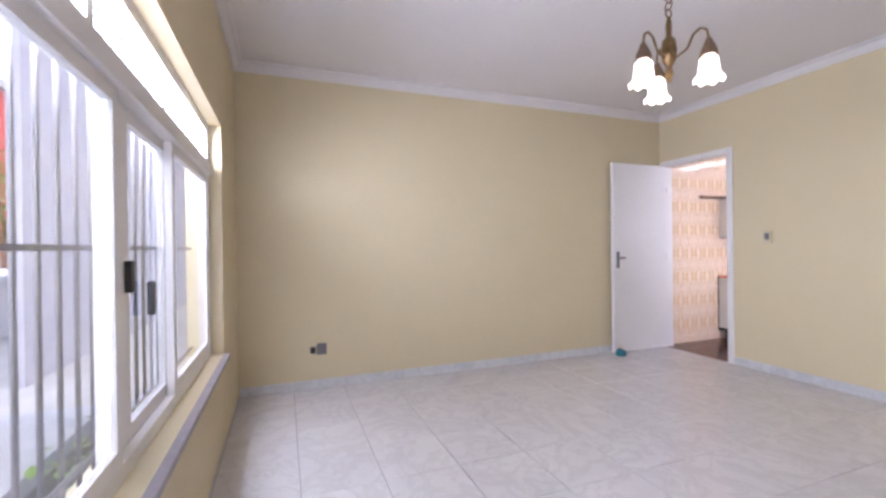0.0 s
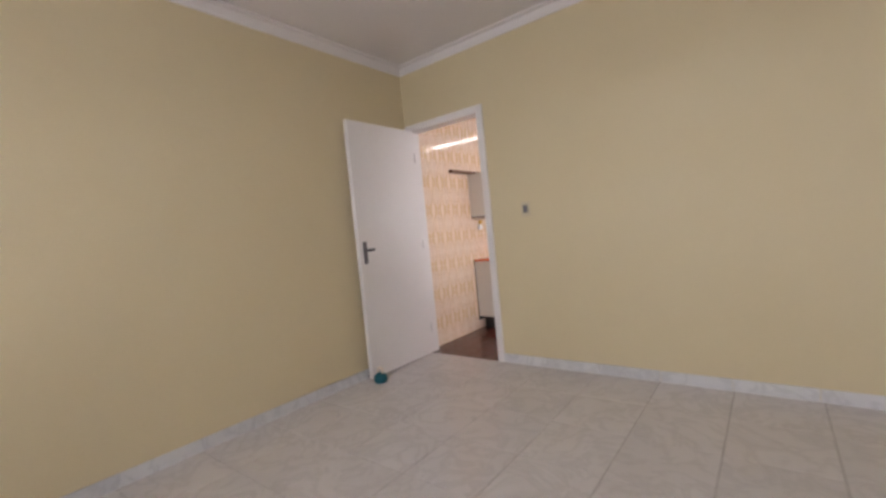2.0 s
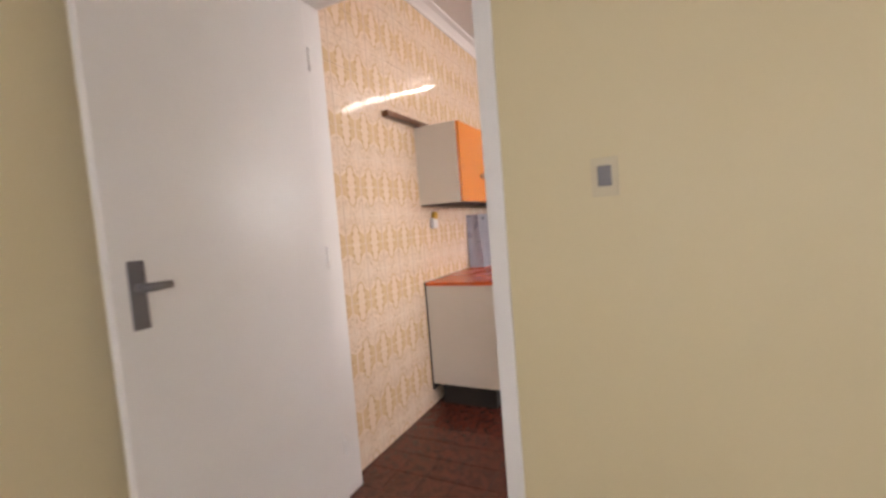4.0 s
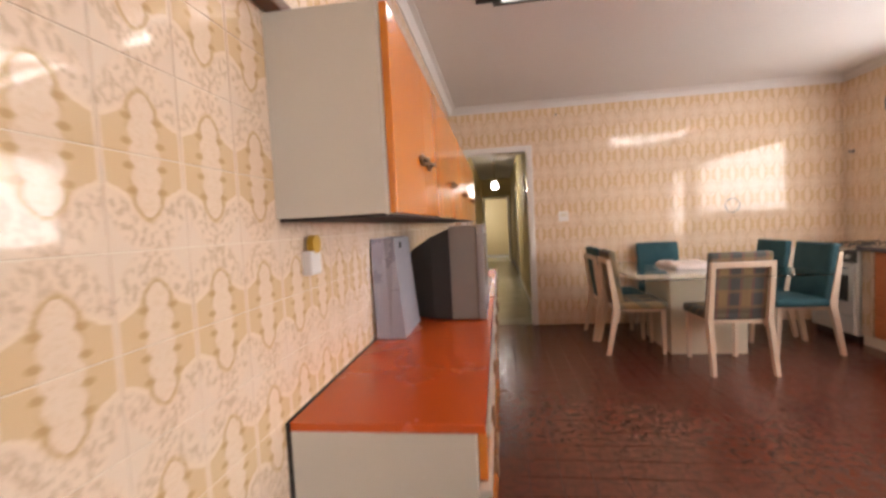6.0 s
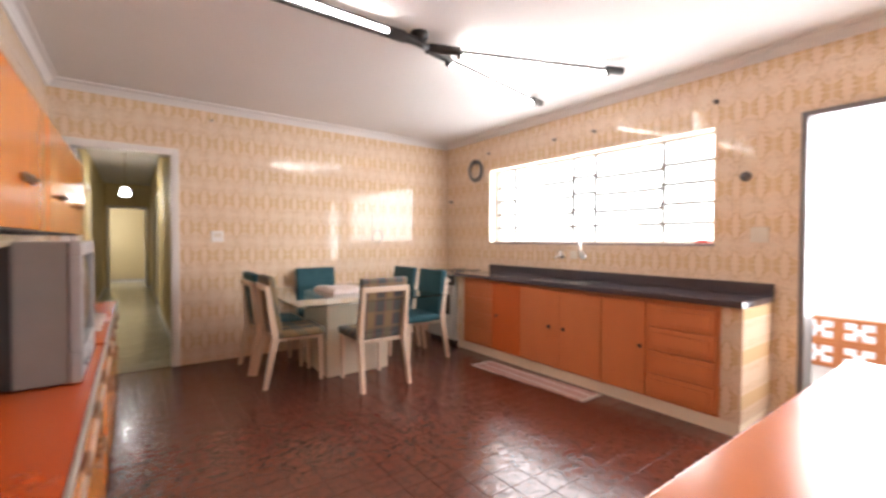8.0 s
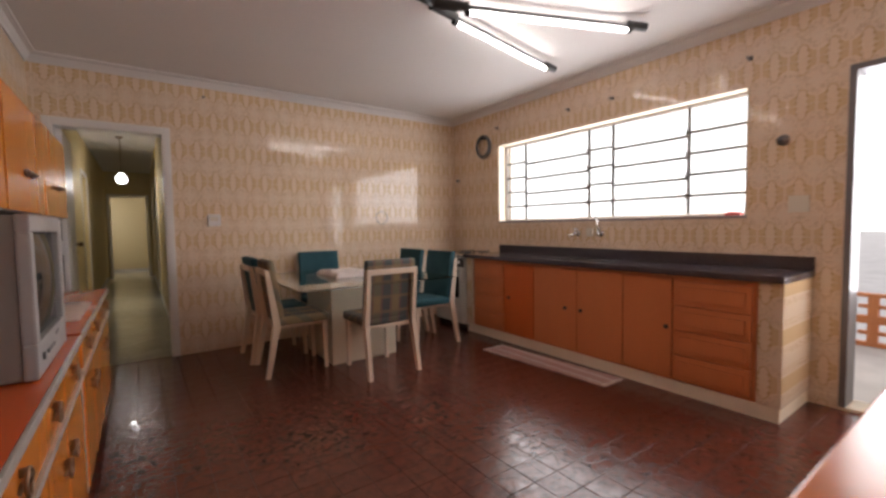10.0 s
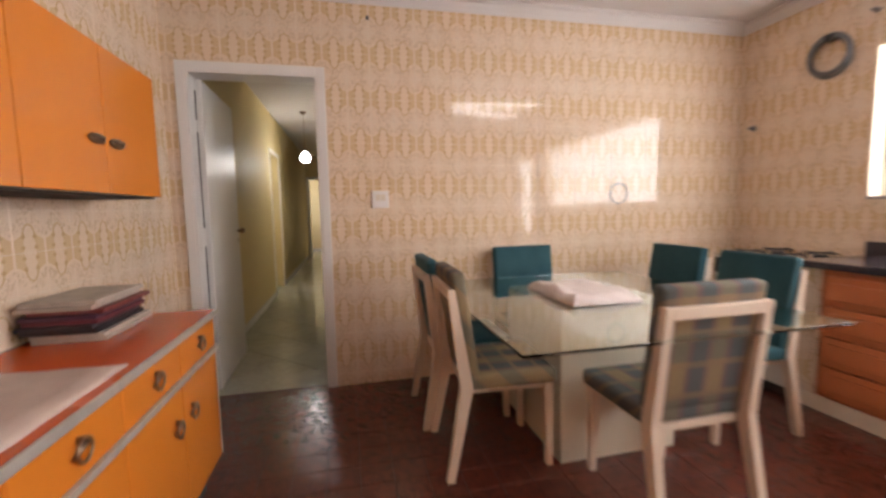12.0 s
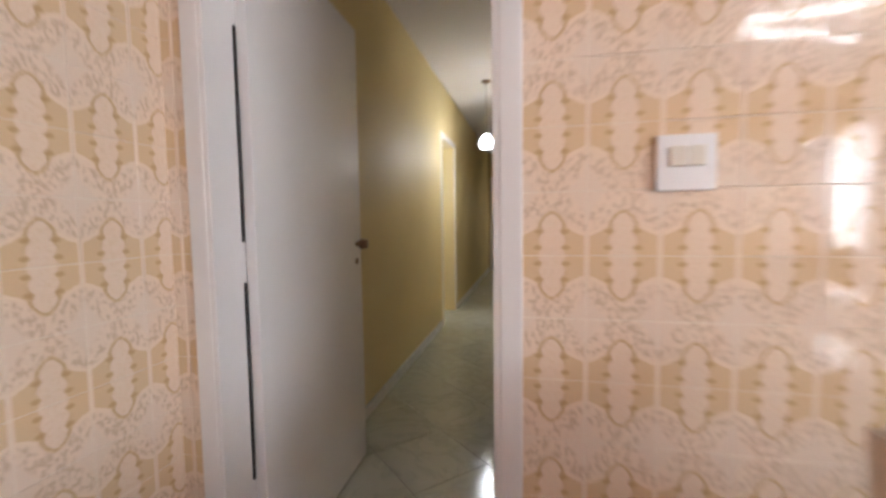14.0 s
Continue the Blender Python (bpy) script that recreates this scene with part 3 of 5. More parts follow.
# dark strips on the jamb draw the shade in the hinge-side gap
for z0, z1 in ((0.12, 0.32), (0.39, 0.99), (1.11, 1.72), (1.8, 1.98)):
    part("hinge_gap", boxes((0.1425, YF + 0.1, z0, 0.1475, YF + 0.1085, z1)), DARKGAP, d2, "dark strip drawn for the shaded gap between door and frame")


# ---- kitchen: cabinet wall ----
def ring_pull(parent, x, y, z):
    bm = boxes((x, y - 0.004, z + 0.012, x + 0.012, y + 0.004, z + 0.03), bevel=0.0015)
    ring(bm, (x + 0.014, y, z), 0.026, 0.0042, "x", 24, 8)
    rod(bm, (x, y - 0.017, z - 0.012), (x + 0.012, y + 0.017, z + 0.012), 0.006)
    part("handle", bm, BRONZE, parent, "dark bronze ring pull", True)


def bow_pull(parent, x, y, z):
    """Oval bronze rosette with a bow across it."""
    bm = rods(((0, 0, 0), (0.004, 0, 0), 0.03, 0.026), n=24)
    ring(bm, (0.006, 0, 0), 0.028, 0.0045, "x", 24, 8)
    bm.transform(Matrix.Translation((x, y, z)) @ Matrix.Diagonal((1, 1.35, 0.5, 1)))
    rod(bm, (x + 0.006, y - 0.032, z + 0.004), (x + 0.022, y, z + 0.002), 0.004, 0.0065)
    rod(bm, (x + 0.022, y, z + 0.002), (x + 0.006, y + 0.032, z + 0.004), 0.0065, 0.004)
    part("handle", bm, BRONZE, parent, "oval aged bronze bow handle", True)


def wall_cabinet(y0, y1, doors, label):
    e = thing("wall_cabinet", (0.0, y0, 1.272), label, "cabinet", "cabinets above the sideboard")
    part("body", boxes((0.002, y0, 1.275, 0.272, y1, 1.755), bevel=0.003), PALEPANEL, e, "pale grey laminate carcase")
    part("edge_strip", boxes((0.272, y0, 1.272, 0.278, y0 + 0.014, 1.758)), STRIP, e)
    part("edge_strip", boxes((0.272, y1 - 0.014, 1.272, 0.278, y1, 1.758)), STRIP, e)
    part("bottom_edge", boxes((0.01, y0 + 0.004, 1.268, 0.27, y1 - 0.004, 1.2748)), DARKGAP, e, "dark bottom edge")
    n = len(doors)
    w = (y1 - y0 - 0.02) / n
    for i, side in enumerate(doors):
        a = y0 + 0.01 + i * w
        d = part("door", boxes((0.2785, a + 0.002, 1.276, 0.297, a + w - 0.002, 1.754), bevel=0.002), ORANGE, e, "glossy orange laminate door")
        bow_pull(d, 0.297, a + w - 0.06 if side > 0 else a + 0.06, 1.445)


wall_cabinet(0.775, 2.44, (1, -1, 1, -1), "orange wall cabinet with pale grey side panels")
wall_cabinet(2.445, 4.02, (1, -1, 1, -1), "orange wall cabinet with bronze bow handles")
single("wooden_rail", boxes((0.008, 0.42, 1.757, 0.05, 4.48, 1.79), bevel=0.006), RAILWOOD, "varnished brown wooden rail along the tiled wall", "rail")


def sideboard(y0, y1, label, cells):
    e = thing("sideboard", (0.0, y0, 0.0), label, "sideboard", "orange sideboards under the cabinets")
    part("plinth", boxes((0.05, y0 + 0.05, 0.0, 0.41, y1 - 0.05, 0.14)), DARKGAP, e, "dark recessed plinth")
    part("body", boxes((0.012, y0, 0.14, 0.455, y1, 0.768), bevel=0.003), PALEPANEL, e, "pale grey laminate carcase")
    part("back_edge", boxes((0.002, y0 - 0.002, 0.1, 0.0115, y1, 0.79)), DARKGAP, e, "dark edge against the wall")
    part("worktop", boxes((0.012, y0, 0.7685, 0.478, y1, 0.79), bevel=0.002), ORANGETOP, e, "red-orange laminate top")
    part("top_strip", boxes((0.4785, y0, 0.766, 0.488, y1, 0.791), bevel=0.003), STRIP, e, "pale metal edge strip")
    part("middle_strip", boxes((0.456, y0, 0.618, 0.486, y1, 0.638), bevel=0.003), STRIP, e, "pale metal strip below the drawers")
    for y in (y0, y1 - 0.028):
        part("post", boxes((0.456, y, 0.14, 0.472, y + 0.028, 0.617), bevel=0.002), STRIP, e)
    w = (y1 - y0 - 0.06) / cells
    for i in range(cells):
        a = y0 + 0.03 + i * w
        d = part("drawer", boxes((0.4565, a + 0.002, 0.64, 0.477, a + w - 0.002, 0.764), bevel=0.003), ORANGE, e, "orange drawer front")
        ring_pull(d, 0.477, a + w / 2, 0.705)
        d = part("door", boxes((0.4565, a + 0.002, 0.15, 0.477, a + w - 0.002, 0.616), bevel=0.003), ORANGE, e, "orange cupboard door")
        ring_pull(d, 0.477, a + w - 0.07 if i % 2 == 0 else a + 0.07, 0.49)


sideboard(0.75, 2.38, "long orange sideboard with drawers and pale end", 4)
sideboard(2.42, 3.99, "orange sideboard with drawers and ring pulls", 4)

# television on the sideboard
tv = thing("television", (0.25, 2.060, 0.79), "old silver-grey tube television on the sideboard", "television")
bm = bmesh.new()
rows = []
for x, dy, z0, z1 in ((0.06, 0.16, 0.83, 1.08), (0.1, 0.19, 0.8, 1.13), (0.2, 0.245, 0.795, 1.19), (0.29, 0.27, 0.795, 1.225)):
    rows.append([bm.verts.new((x, 2.060 + sy * dy, z)) for sy, z in ((-1, z0), (1, z0), (1, z1), (-1, z1))])
for p, q in zip(rows, rows[1:]):
    for j in range(4):
        bm.faces.new((p[j], p[(j + 1) % 4], q[(j + 1) % 4], q[j]))
bm.faces.new(rows[0]), bm.faces.new(rows[-1])
part("back_shell", bm, TVDARK, tv, "dark plastic tube housing")
part("case", boxes((0.2905, 1.785, 0.794, 0.42, 2.335, 1.235), bevel=0.008), TVGREY, tv, "grey plastic case")
bm = bmesh.new()
for r in ((1.78, 0.794, 2.34, 0.89), (1.78, 1.19, 2.34, 1.238), (1.78, 0.89, 1.83, 1.19), (2.29, 0.89, 2.34, 1.19)):
    box(bm, 0.4205, r[0], r[1], 0.452, r[2], r[3], bevel=0.006)
part("front_frame", bm, TVLIGHT, tv, "light silver front frame")
bm = bmesh.new()
grid = [[bm.verts.new((0.434 + 0.022 * (1 - (i / 5 - 1) ** 2) * (1 - (j / 5 - 1) ** 2), 1.828 + 0.464 * i / 10, 0.888 + 0.304 * j / 10)) for j in range(11)] for i in range(11)]
for i in range(10):
    for j in range(10):
        bm.faces.new((grid[i][j], grid[i + 1][j], grid[i + 1][j + 1], grid[i][j + 1]))
part("screen", bm, SCREEN, tv, "dark bulging glass screen", True)
for k, y in enumerate((1.85, 1.92, 1.955, 1.98, 2.005, 2.03)):
    part("button", rods(((0.452, y, 0.845), (0.458, y, 0.845), 0.011 if k == 0 else 0.006), n=14), GREYMETAL if k < 2 else TVLIGHT, tv)
tv.scale, tv.location.y = (1, 0.9, 1), 2.035
part("badge", boxes((0.452, 2.1, 0.862, 0.4535, 2.16, 0.872)), GREYMETAL, tv)

# gift bag
bag = thing("gift_bag", (0.08, 1.6, 0.79), "tall silver paper gift bag with fine stripes", "bag")
bm = bmesh.new()
lo = [(0.015, 1.475), (0.135, 1.475), (0.135, 1.79), (0.015, 1.79)]
hi = [(0.005, 1.495), (0.1, 1.495), (0.1, 1.775), (0.005, 1.775)]
vs = [bm.verts.new((x, y, 0.792)) for x, y in lo] + [bm.verts.new((x, y, 1.2)) for x, y in hi]
for f in ((1, 2, 6, 5), (2, 3, 7, 6), (3, 0, 4, 7), (3, 2, 1, 0)):
    bm.faces.new([vs[i] for i in f])
part("bag_body", bm, BAG, bag)
bm = bmesh.new()
q = [bm.verts.new(p) for p in ((0.015, 1.474, 0.792), (0.075, 1.474, 0.792), (0.135, 1.474, 0.792), (0.1, 1.494, 1.2), (0.052, 1.52, 1.2), (0.005, 1.494, 1.2))]
bm.faces.new((q[0], q[1], q[4], q[5])), bm.faces.new((q[1], q[2], q[3], q[4]))
part("gusset", bm, BAGPLAIN, bag, "plain folded side gusset")
part("punched_hole", boxes((0.103, 1.58, 1.155, 0.1065, 1.61, 1.18)), BLACK, bag)

# small socket box with a yellow plug
so = thing("wall_socket", (0.012, 0.92, 1.15), "white wall socket box with a yellow tag", "socket")
part("box", boxes((0.001, 0.89, 1.125, 0.03, 0.955, 1.19), bevel=0.006), WHITE, so)
part("tag", rods(((0.012, 0.93, 1.207), (0.03, 0.93, 1.207), 0.026), n=20), surface("yellow plastic", (0.6, 0.34, 0.04), (0.5, 0.28, 0.03), 0.4), so, "yellow plastic tag")

# magazines and folded towel
COVERS = [surface("magazine paper", c, tuple(v * 0.7 for v in c), 0.45, scale=25) for c in ((0.16, 0.03, 0.045), (0.03, 0.025, 0.03), (0.5, 0.42, 0.36), (0.09, 0.035, 0.07), (0.05, 0.04, 0.05), (0.55, 0.48, 0.42), (0.24, 0.05, 0.05))]
for i in range(9):
    o = random.uniform(-0.022, 0.022)
    z = 0.7915 + i * 0.0155
    single("magazine", boxes((0.035 + o, 3.57 + o, z, 0.25 + o, 3.9 + 1.6 * o, z + 0.0145), bevel=0.003), COVERS[(i * 3 + 2) % 7], "magazine lying in an untidy pile on the sideboard", "magazine", "pile of magazines")


def cloth(x0, x1, y0, y1, z0, h, seed, n=24, amp=0.35):
    """A folded cloth with a soft, uneven top."""
    bm = bmesh.new()
    top, low = [], []
    for i in range(n + 1):
        tr, lr = [], []
        for j in range(n + 1):
            x, y = x0 + (x1 - x0) * i / n, y0 + (y1 - y0) * j / n
            e = min(i, j, n - i, n - j) / n
            wob = noise.noise((x * 7 + seed, y * 7, seed)) * amp + noise.noise((x * 19, y * 19, seed)) * amp * 0.4
            px, py = x + 0.012 * noise.noise((y * 9, seed, 0)), y + 0.012 * noise.noise((x * 9, seed, 3))
            tr.append(bm.verts.new((px, py, z0 + h * min(1, 0.25 + e * 9) * (1 + wob))))
            lr.append(bm.verts.new((px, py, z0)))
        top.append(tr), low.append(lr)
    for i in range(n):
        for j in range(n):
            bm.faces.new((top[i][j], top[i + 1][j], top[i + 1][j + 1], top[i][j + 1]))
    for i in range(n):
        for a, b in (((i, 0), (i + 1, 0)), ((i, n), (i + 1, n)), ((0, i), (0, i + 1)), ((n, i), (n, i + 1))):
            bm.faces.new((low[a[0]][a[1]], low[b[0]][b[1]], top[b[0]][b[1]], top[a[0]][a[1]]))
    return bm


single("folded_towel", cloth(0.06, 0.45, 2.72, 3.3, 0.7915, 0.018, 3.0), TOWEL, "pale folded towel lying on the sideboard", "towel", smooth=True)


# ---- kitchen: table and chairs ----
def dining_chair(fabric, label):
    e = thing("dining_chair", (0, 0, 0), label, "chair", "chairs round the table")
    for s in (-1, 1):
        bm = beam(bmesh.new(), (s * 0.185, 0.2, 0), (s * 0.185, 0.19, 0.4), 0.028, 0.028, 0.042, 0.042)
        part("front_leg", bm, CREAMWOOD, e)
        bm = beam(bmesh.new(), (s * 0.222, -0.28, 0), (s * 0.212, -0.2, 0.42), 0.03, 0.034, 0.04, 0.055)
        beam(bm, (s * 0.212, -0.2, 0.42), (s * 0.208, -0.262, 0.86), 0.04, 0.055, 0.034, 0.032)
        part("back_leg", bm, CREAMWOOD, e)
    part("top_rail", boxes((-0.191, -0.276, 0.815, 0.191, -0.246, 0.858), bevel=0.004), CREAMWOOD, e)
    part("seat_frame", boxes((-0.18, -0.19, 0.375, 0.18, 0.2, 0.405), bevel=0.004), CREAMWOOD, e)
    part("seat", boxes((-0.225, -0.19, 0.406, 0.225, 0.225, 0.475), bevel=0.022), fabric, e, "", True)
    bm = boxes((-0.22, -0.03, 0.0, 0.22, 0.03, 0.475), bevel=0.018)
    bm.transform(Matrix.Translation((0, -0.165, 0.46)) @ Matrix.Rotation(radians(8), 4, "X"))
    part("backrest", bm, fabric, e, "", True)
    return e


ch_teal = dining_chair(TEAL, "cream wooden dining chair with teal upholstery")
ch_plaid = dining_chair(PLAID, "cream wooden dining chair with plaid upholstery")
ch_plaid.matrix_basis = pose(2.297, 3.465, 0, rz=1)
copy_thing(ch_plaid, pose(1.745, 3.94, 0, rz=-92))
ch_teal.matrix_basis = pose(2.275, 4.615, 0, rz=181)
copy_thing(ch_teal, pose(1.715, 4.42, 0, rz=-90))
copy_thing(ch_teal, pose(3.02, 3.88, 0, rz=90))
copy_thing(ch_teal, pose(3.02, 4.45, 0, rz=91))

tb = thing("dining_table", (2.28, 3.93, 0.0), "square glass dining table on a cream block base", "table")
bm = boxes((1.99, 3.73, 0.0, 2.61, 4.38, 0.725), bevel=0.004)
part("pedestal", bm, LAMINATE, tb, "cream laminate block base")
for x in (2.1, 2.5):
    for y in (3.85, 4.25):
        part("glass_pad", rods(((x, y, 0.7255), (x, y, 0.7395), 0.02)), CHROME, tb)
top = part("glass_top", boxes((1.565, 3.185, 0.74, 2.9, 4.6, 0.75), bevel=0.002), TABLEGLASS, tb, "clear greenish glass top")
top.visible_shadow = False
single("folded_tablecloth", cloth(2.03, 2.4, 3.71, 4.2, 0.751, 0.042, 8.0, 28, 0.55), CLOTH, "pale pink cotton cloth folded on the glass table", "cloth", smooth=True)

# ---- kitchen: sink counter ----
FX = 3.655
sc = thing("sink_cabinet", (3.9, 2.5, 0.0), "salmon-orange sink cupboards between tiled ends", "cabinet")
part("base", boxes((FX + 0.02, 1.08, 0, XW - 0.008, 3.96, 0.09)), GROUT, sc, "cream plinth")
part("carcase", boxes((FX + 0.024, 1.2, 0.0905, XW - 0.012, 3.85, 0.825)), TERRA, sc)
part("end_pier", boxes((FX + 0.012, 1.07, 0.0905, XW - 0.012, 1.195, 0.828), bevel=0.003), TILE_X0, sc, "end pier covered in cream tiles")
part("end_pier", boxes((FX + 0.012, 3.855, 0.0905, XW - 0.012, 3.97, 0.828), bevel=0.003), TILE_X0, sc, "end pier covered in cream tiles")


def small_knob(parent, x, y, z):
    part("knob", rods(((x, y, z), (x - 0.012, y, z), 0.008), ((x - 0.012, y, z), (x - 0.024, y, z), 0.016, 0.012), n=14), BLACK, parent, "small dark knob", True)


for y0, y1 in ((1.215, 1.685), (3.37, 3.84)):
    for i in range(4):
        z0 = 0.115 + i * 0.172
        d = part("drawer", boxes((FX + 0.004, y0 + 0.008, z0, FX + 0.0235, y1 - 0.008, z0 + 0.16), bevel=0.004), TERRA, sc, "drawer with a recessed panel")
        part("raised_panel", boxes((FX - 0.003, y0 + 0.04, z0 + 0.03, FX + 0.0038, y1 - 0.04, z0 + 0.125), bevel=0.006), TERRA, d)
for y0, y1, kn, mt in ((1.695, 2.055, 1.725, TERRA), (2.065, 2.478, 2.43, TERRA), (2.484, 2.955, 2.59, TERRA), (2.965, 3.36, 3.28, TERRA2)):
    d = part("door", boxes((FX + 0.002, y0, 0.11, FX + 0.0235, y1, 0.805), bevel=0.003), mt, sc, "flat painted cupboard door")
    small_knob(d, FX + 0.002, kn, 0.465)
wt = thing("sink_worktop", (3.92, 2.5, 0.83), "dark polished granite worktop with an upstand", "worktop")
bm = boxes((FX - 0.02, 1.06, 0.829, XW - 0.01, 2.3, 0.868), (FX - 0.02, 2.9, 0.829, XW - 0.01, 3.985, 0.868), (FX - 0.02, 2.3, 0.829, FX + 0.09, 2.9, 0.868), (XW - 0.12, 2.3, 0.829, XW - 0.01, 2.9, 0.868))
part("slab", bm, GRANITE, wt)
part("upstand", boxes((XW - 0.03, 1.06, 0.8685, XW - 0.01, 3.985, 0.955), bevel=0.002), GRANITE, wt)
bm = boxes((FX + 0.092, 2.302, 0.828, XW - 0.122, 2.898, 0.83), (FX + 0.09, 2.3, 0.83, FX + 0.093, 2.9, 0.866), (XW - 0.123, 2.3, 0.83, XW - 0.12, 2.9, 0.866), (FX + 0.093, 2.3, 0.83, XW - 0.123, 2.303, 0.866), (FX + 0.093, 2.897, 0.83, XW - 0.123, 2.9, 0.866))
part("sink_bowl", bm, CHROME, wt, "shallow stainless steel sink")


def tap(y, z, tall):
    e = thing("wall_tap", (XW - 0.01, y, z), "chrome wall tap above the sink" if not tall else "chrome wall tap with a raised spout", "tap", "taps above the sink")
    x = XW - 0.008
    part("flange", rods(((x, y, z), (x - 0.012, y, z), 0.028), n=18), CHROME, e, "", True)
    part("body", rods(((x - 0.012, y, z), (x - 0.07, y, z), 0.014), ((x - 0.05, y, z - 0.005), (x - 0.05, y, z + 0.045), 0.011), n=14), CHROME, e, "", True)
    part("cross_handle", rods(((x - 0.05, y - 0.025, z + 0.048), (x - 0.05, y + 0.025, z + 0.048), 0.006), ((x - 0.075, y, z + 0.048), (x - 0.025, y, z + 0.048), 0.006), n=8), CHROME, e, "", True)
    if tall:
        bm = rods(((x - 0.07, y, z), (x - 0.07, y + 0.01, z + 0.14), 0.009), n=10)
        ring(bm, (x - 0.11, y + 0.01, z + 0.14), 0.04, 0.009, "y", 12, 8, math.pi, 0)
        part("spout", bm, CHROME, e, "", True)
    else:
        part("spout", rods(((x - 0.06, y, z), (x - 0.15, y, z - 0.02), 0.01, 0.008), n=10), CHROME, e, "", True)


tap(2.87, 1.095, False)
tap(2.61, 1.095, True)


def plate(name, y, z, label, wy=0.055, wz=0.055, mat=OFFWHITE):
    e = thing(name, (XW - 0.012, y, z), label, "switch")
    part("plate", boxes((XW - 0.02, y - wy, z - wz, XW - 0.008, y + wy, z + wz), bevel=0.003), mat, e)
    part("rocker", boxes((XW - 0.024, y - 0.03, z - 0.012, XW - 0.0202, y - 0.008, z + 0.012), bevel=0.002), mat, e)
    part("rocker", boxes((XW - 0.024, y + 0.008, z - 0.012, XW - 0.0202, y + 0.03, z + 0.012), bevel=0.002), mat, e)


plate("wall_socket", 2.735, 1.11, "yellowed wall socket above the sink", 0.04, 0.04)
plate("light_switch", 1.155, 1.3, "white double switch beside the outer door")
for y, z, r in ((4.02, 2.345, 0.012), (4.79, 1.79, 0.018), (2.99, 2.325, 0.012), (2.51, 2.315, 0.012), (1.447, 2.324, 0.014), (1.247, 1.728, 0.03)):
    bm = rods(((XW - 0.008, y, z), (XW - 0.02, y, z), r * 1.2, r), ((XW - 0.02, y, z), (XW - 0.05, y, z), r * 0.6, r * 0.8), n=12)
    single("wall_hook", bm, GREYMETAL, "small dark hook fixed to the tiled wall", "hook", "hooks on the kitchen walls", True)
bm = rods(((1.232, YF - 0.008, 2.453), (1.232, YF - 0.03, 2.453), 0.012, 0.008))
single("wall_hook", bm, GREYMETAL, "small dark hook fixed to the tiled wall", "hook", "hooks on the kitchen walls", True)
hs = thing("coiled_hose", (XW - 0.03, 4.255, 1.96), "coil of grey hose hanging on the tiled wall", "hose")
for i in range(5):
    part("loop", ring(bmesh.new(), (XW - 0.024 - 0.012 * (i % 3), 4.255 + 0.008 * math.sin(i * 2.1), 2.145 + 0.006 * i), 0.118 + 0.008 * math.cos(i * 1.7), 0.009, "x", 40, 8), HOSE, hs, "", True)
part("binding", boxes((XW - 0.065, 4.235, 2.245, XW - 0.009, 4.275, 2.29), bevel=0.01), BLACK, hs, "dark binding at the top")

# switch and cable ring on the far wall
sw = thing("light_switch", (1.279, YF - 0.012, 1.29), "white double switch plate on the tiled wall", "switch")
part("plate", boxes((1.222, YF - 0.016, 1.22, 1.336, YF - 0.001, 1.336), bevel=0.004), SWITCHWHITE, sw)
for x in (1.25, 1.285):
    part("rocker", boxes((x - 0.004, YF - 0.022, 1.27, x + 0.028, YF - 0.0162, 1.312), bevel=0.003), OFFWHITE, sw)
single("cable_loop", ring(bmesh.new(), (3.1, YF - 0.016, 1.3), 0.075, 0.004, "y", 32, 6), GREYMETAL, "thin loop of cable hanging on the wall", "cable", smooth=True)

# cooker
ck = thing("cooker", (3.92, 4.28, 0.0), "white gas cooker with a dark oven window", "cooker")
part("body", boxes((3.66, 4.0, 0.06, 4.19, 4.56, 0.83), bevel=0.006), STOVEWHITE, ck)
part("plinth", boxes((3.69, 4.02, 0.0, 4.17, 4.54, 0.0595)), DARKGAP, ck)
od = part("oven_door", boxes((3.64, 4.02, 0.24, 3.6595, 4.54, 0.7), bevel=0.004), STOVEWHITE, ck)
part("oven_window", boxes((3.636, 4.08, 0.36, 3.6398, 4.48, 0.6)), SCREEN, od, "dark oven glass")
part("oven_handle", rods(((3.62, 4.06, 0.67), (3.62, 4.5, 0.67), 0.009)), CHROME, od, "", True)
part("drawer", boxes((3.642, 4.02, 0.07, 3.6595, 4.54, 0.225), bevel=0.004), STOVEWHITE, ck)
part("control_panel", boxes((3.645, 4.01, 0.715, 3.6595, 4.55, 0.825), bevel=0.003), BLACK, ck, "dark control panel")
for i in range(5):
    part("knob", rods(((3.645, 4.08 + i * 0.1, 0.77), (3.622, 4.08 + i * 0.1, 0.77), 0.02, 0.015), n=14), STOVEWHITE, ck, "", True)
part("hob", boxes((3.65, 3.995, 0.8305, 4.2, 4.565, 0.852), bevel=0.004), CHROME, ck, "steel hob plate")
for cx in (3.8, 4.05):
    for cy in (4.14, 4.42):
        part("burner", rods(((cx, cy, 0.8525), (cx, cy, 0.865), 0.045, 0.035), n=18), BLACK, ck, "", True)
        part("pan_support", rods(((cx - 0.11, cy, 0.875), (cx + 0.11, cy, 0.875), 0.005), ((cx, cy - 0.11, 0.875), (cx, cy + 0.11, 0.875), 0.005), ((cx - 0.11, cy, 0.852), (cx - 0.11, cy, 0.878), 0.005), ((cx + 0.11, cy, 0.852), (cx + 0.11, cy, 0.878), 0.005), n=6), BLACK, ck)

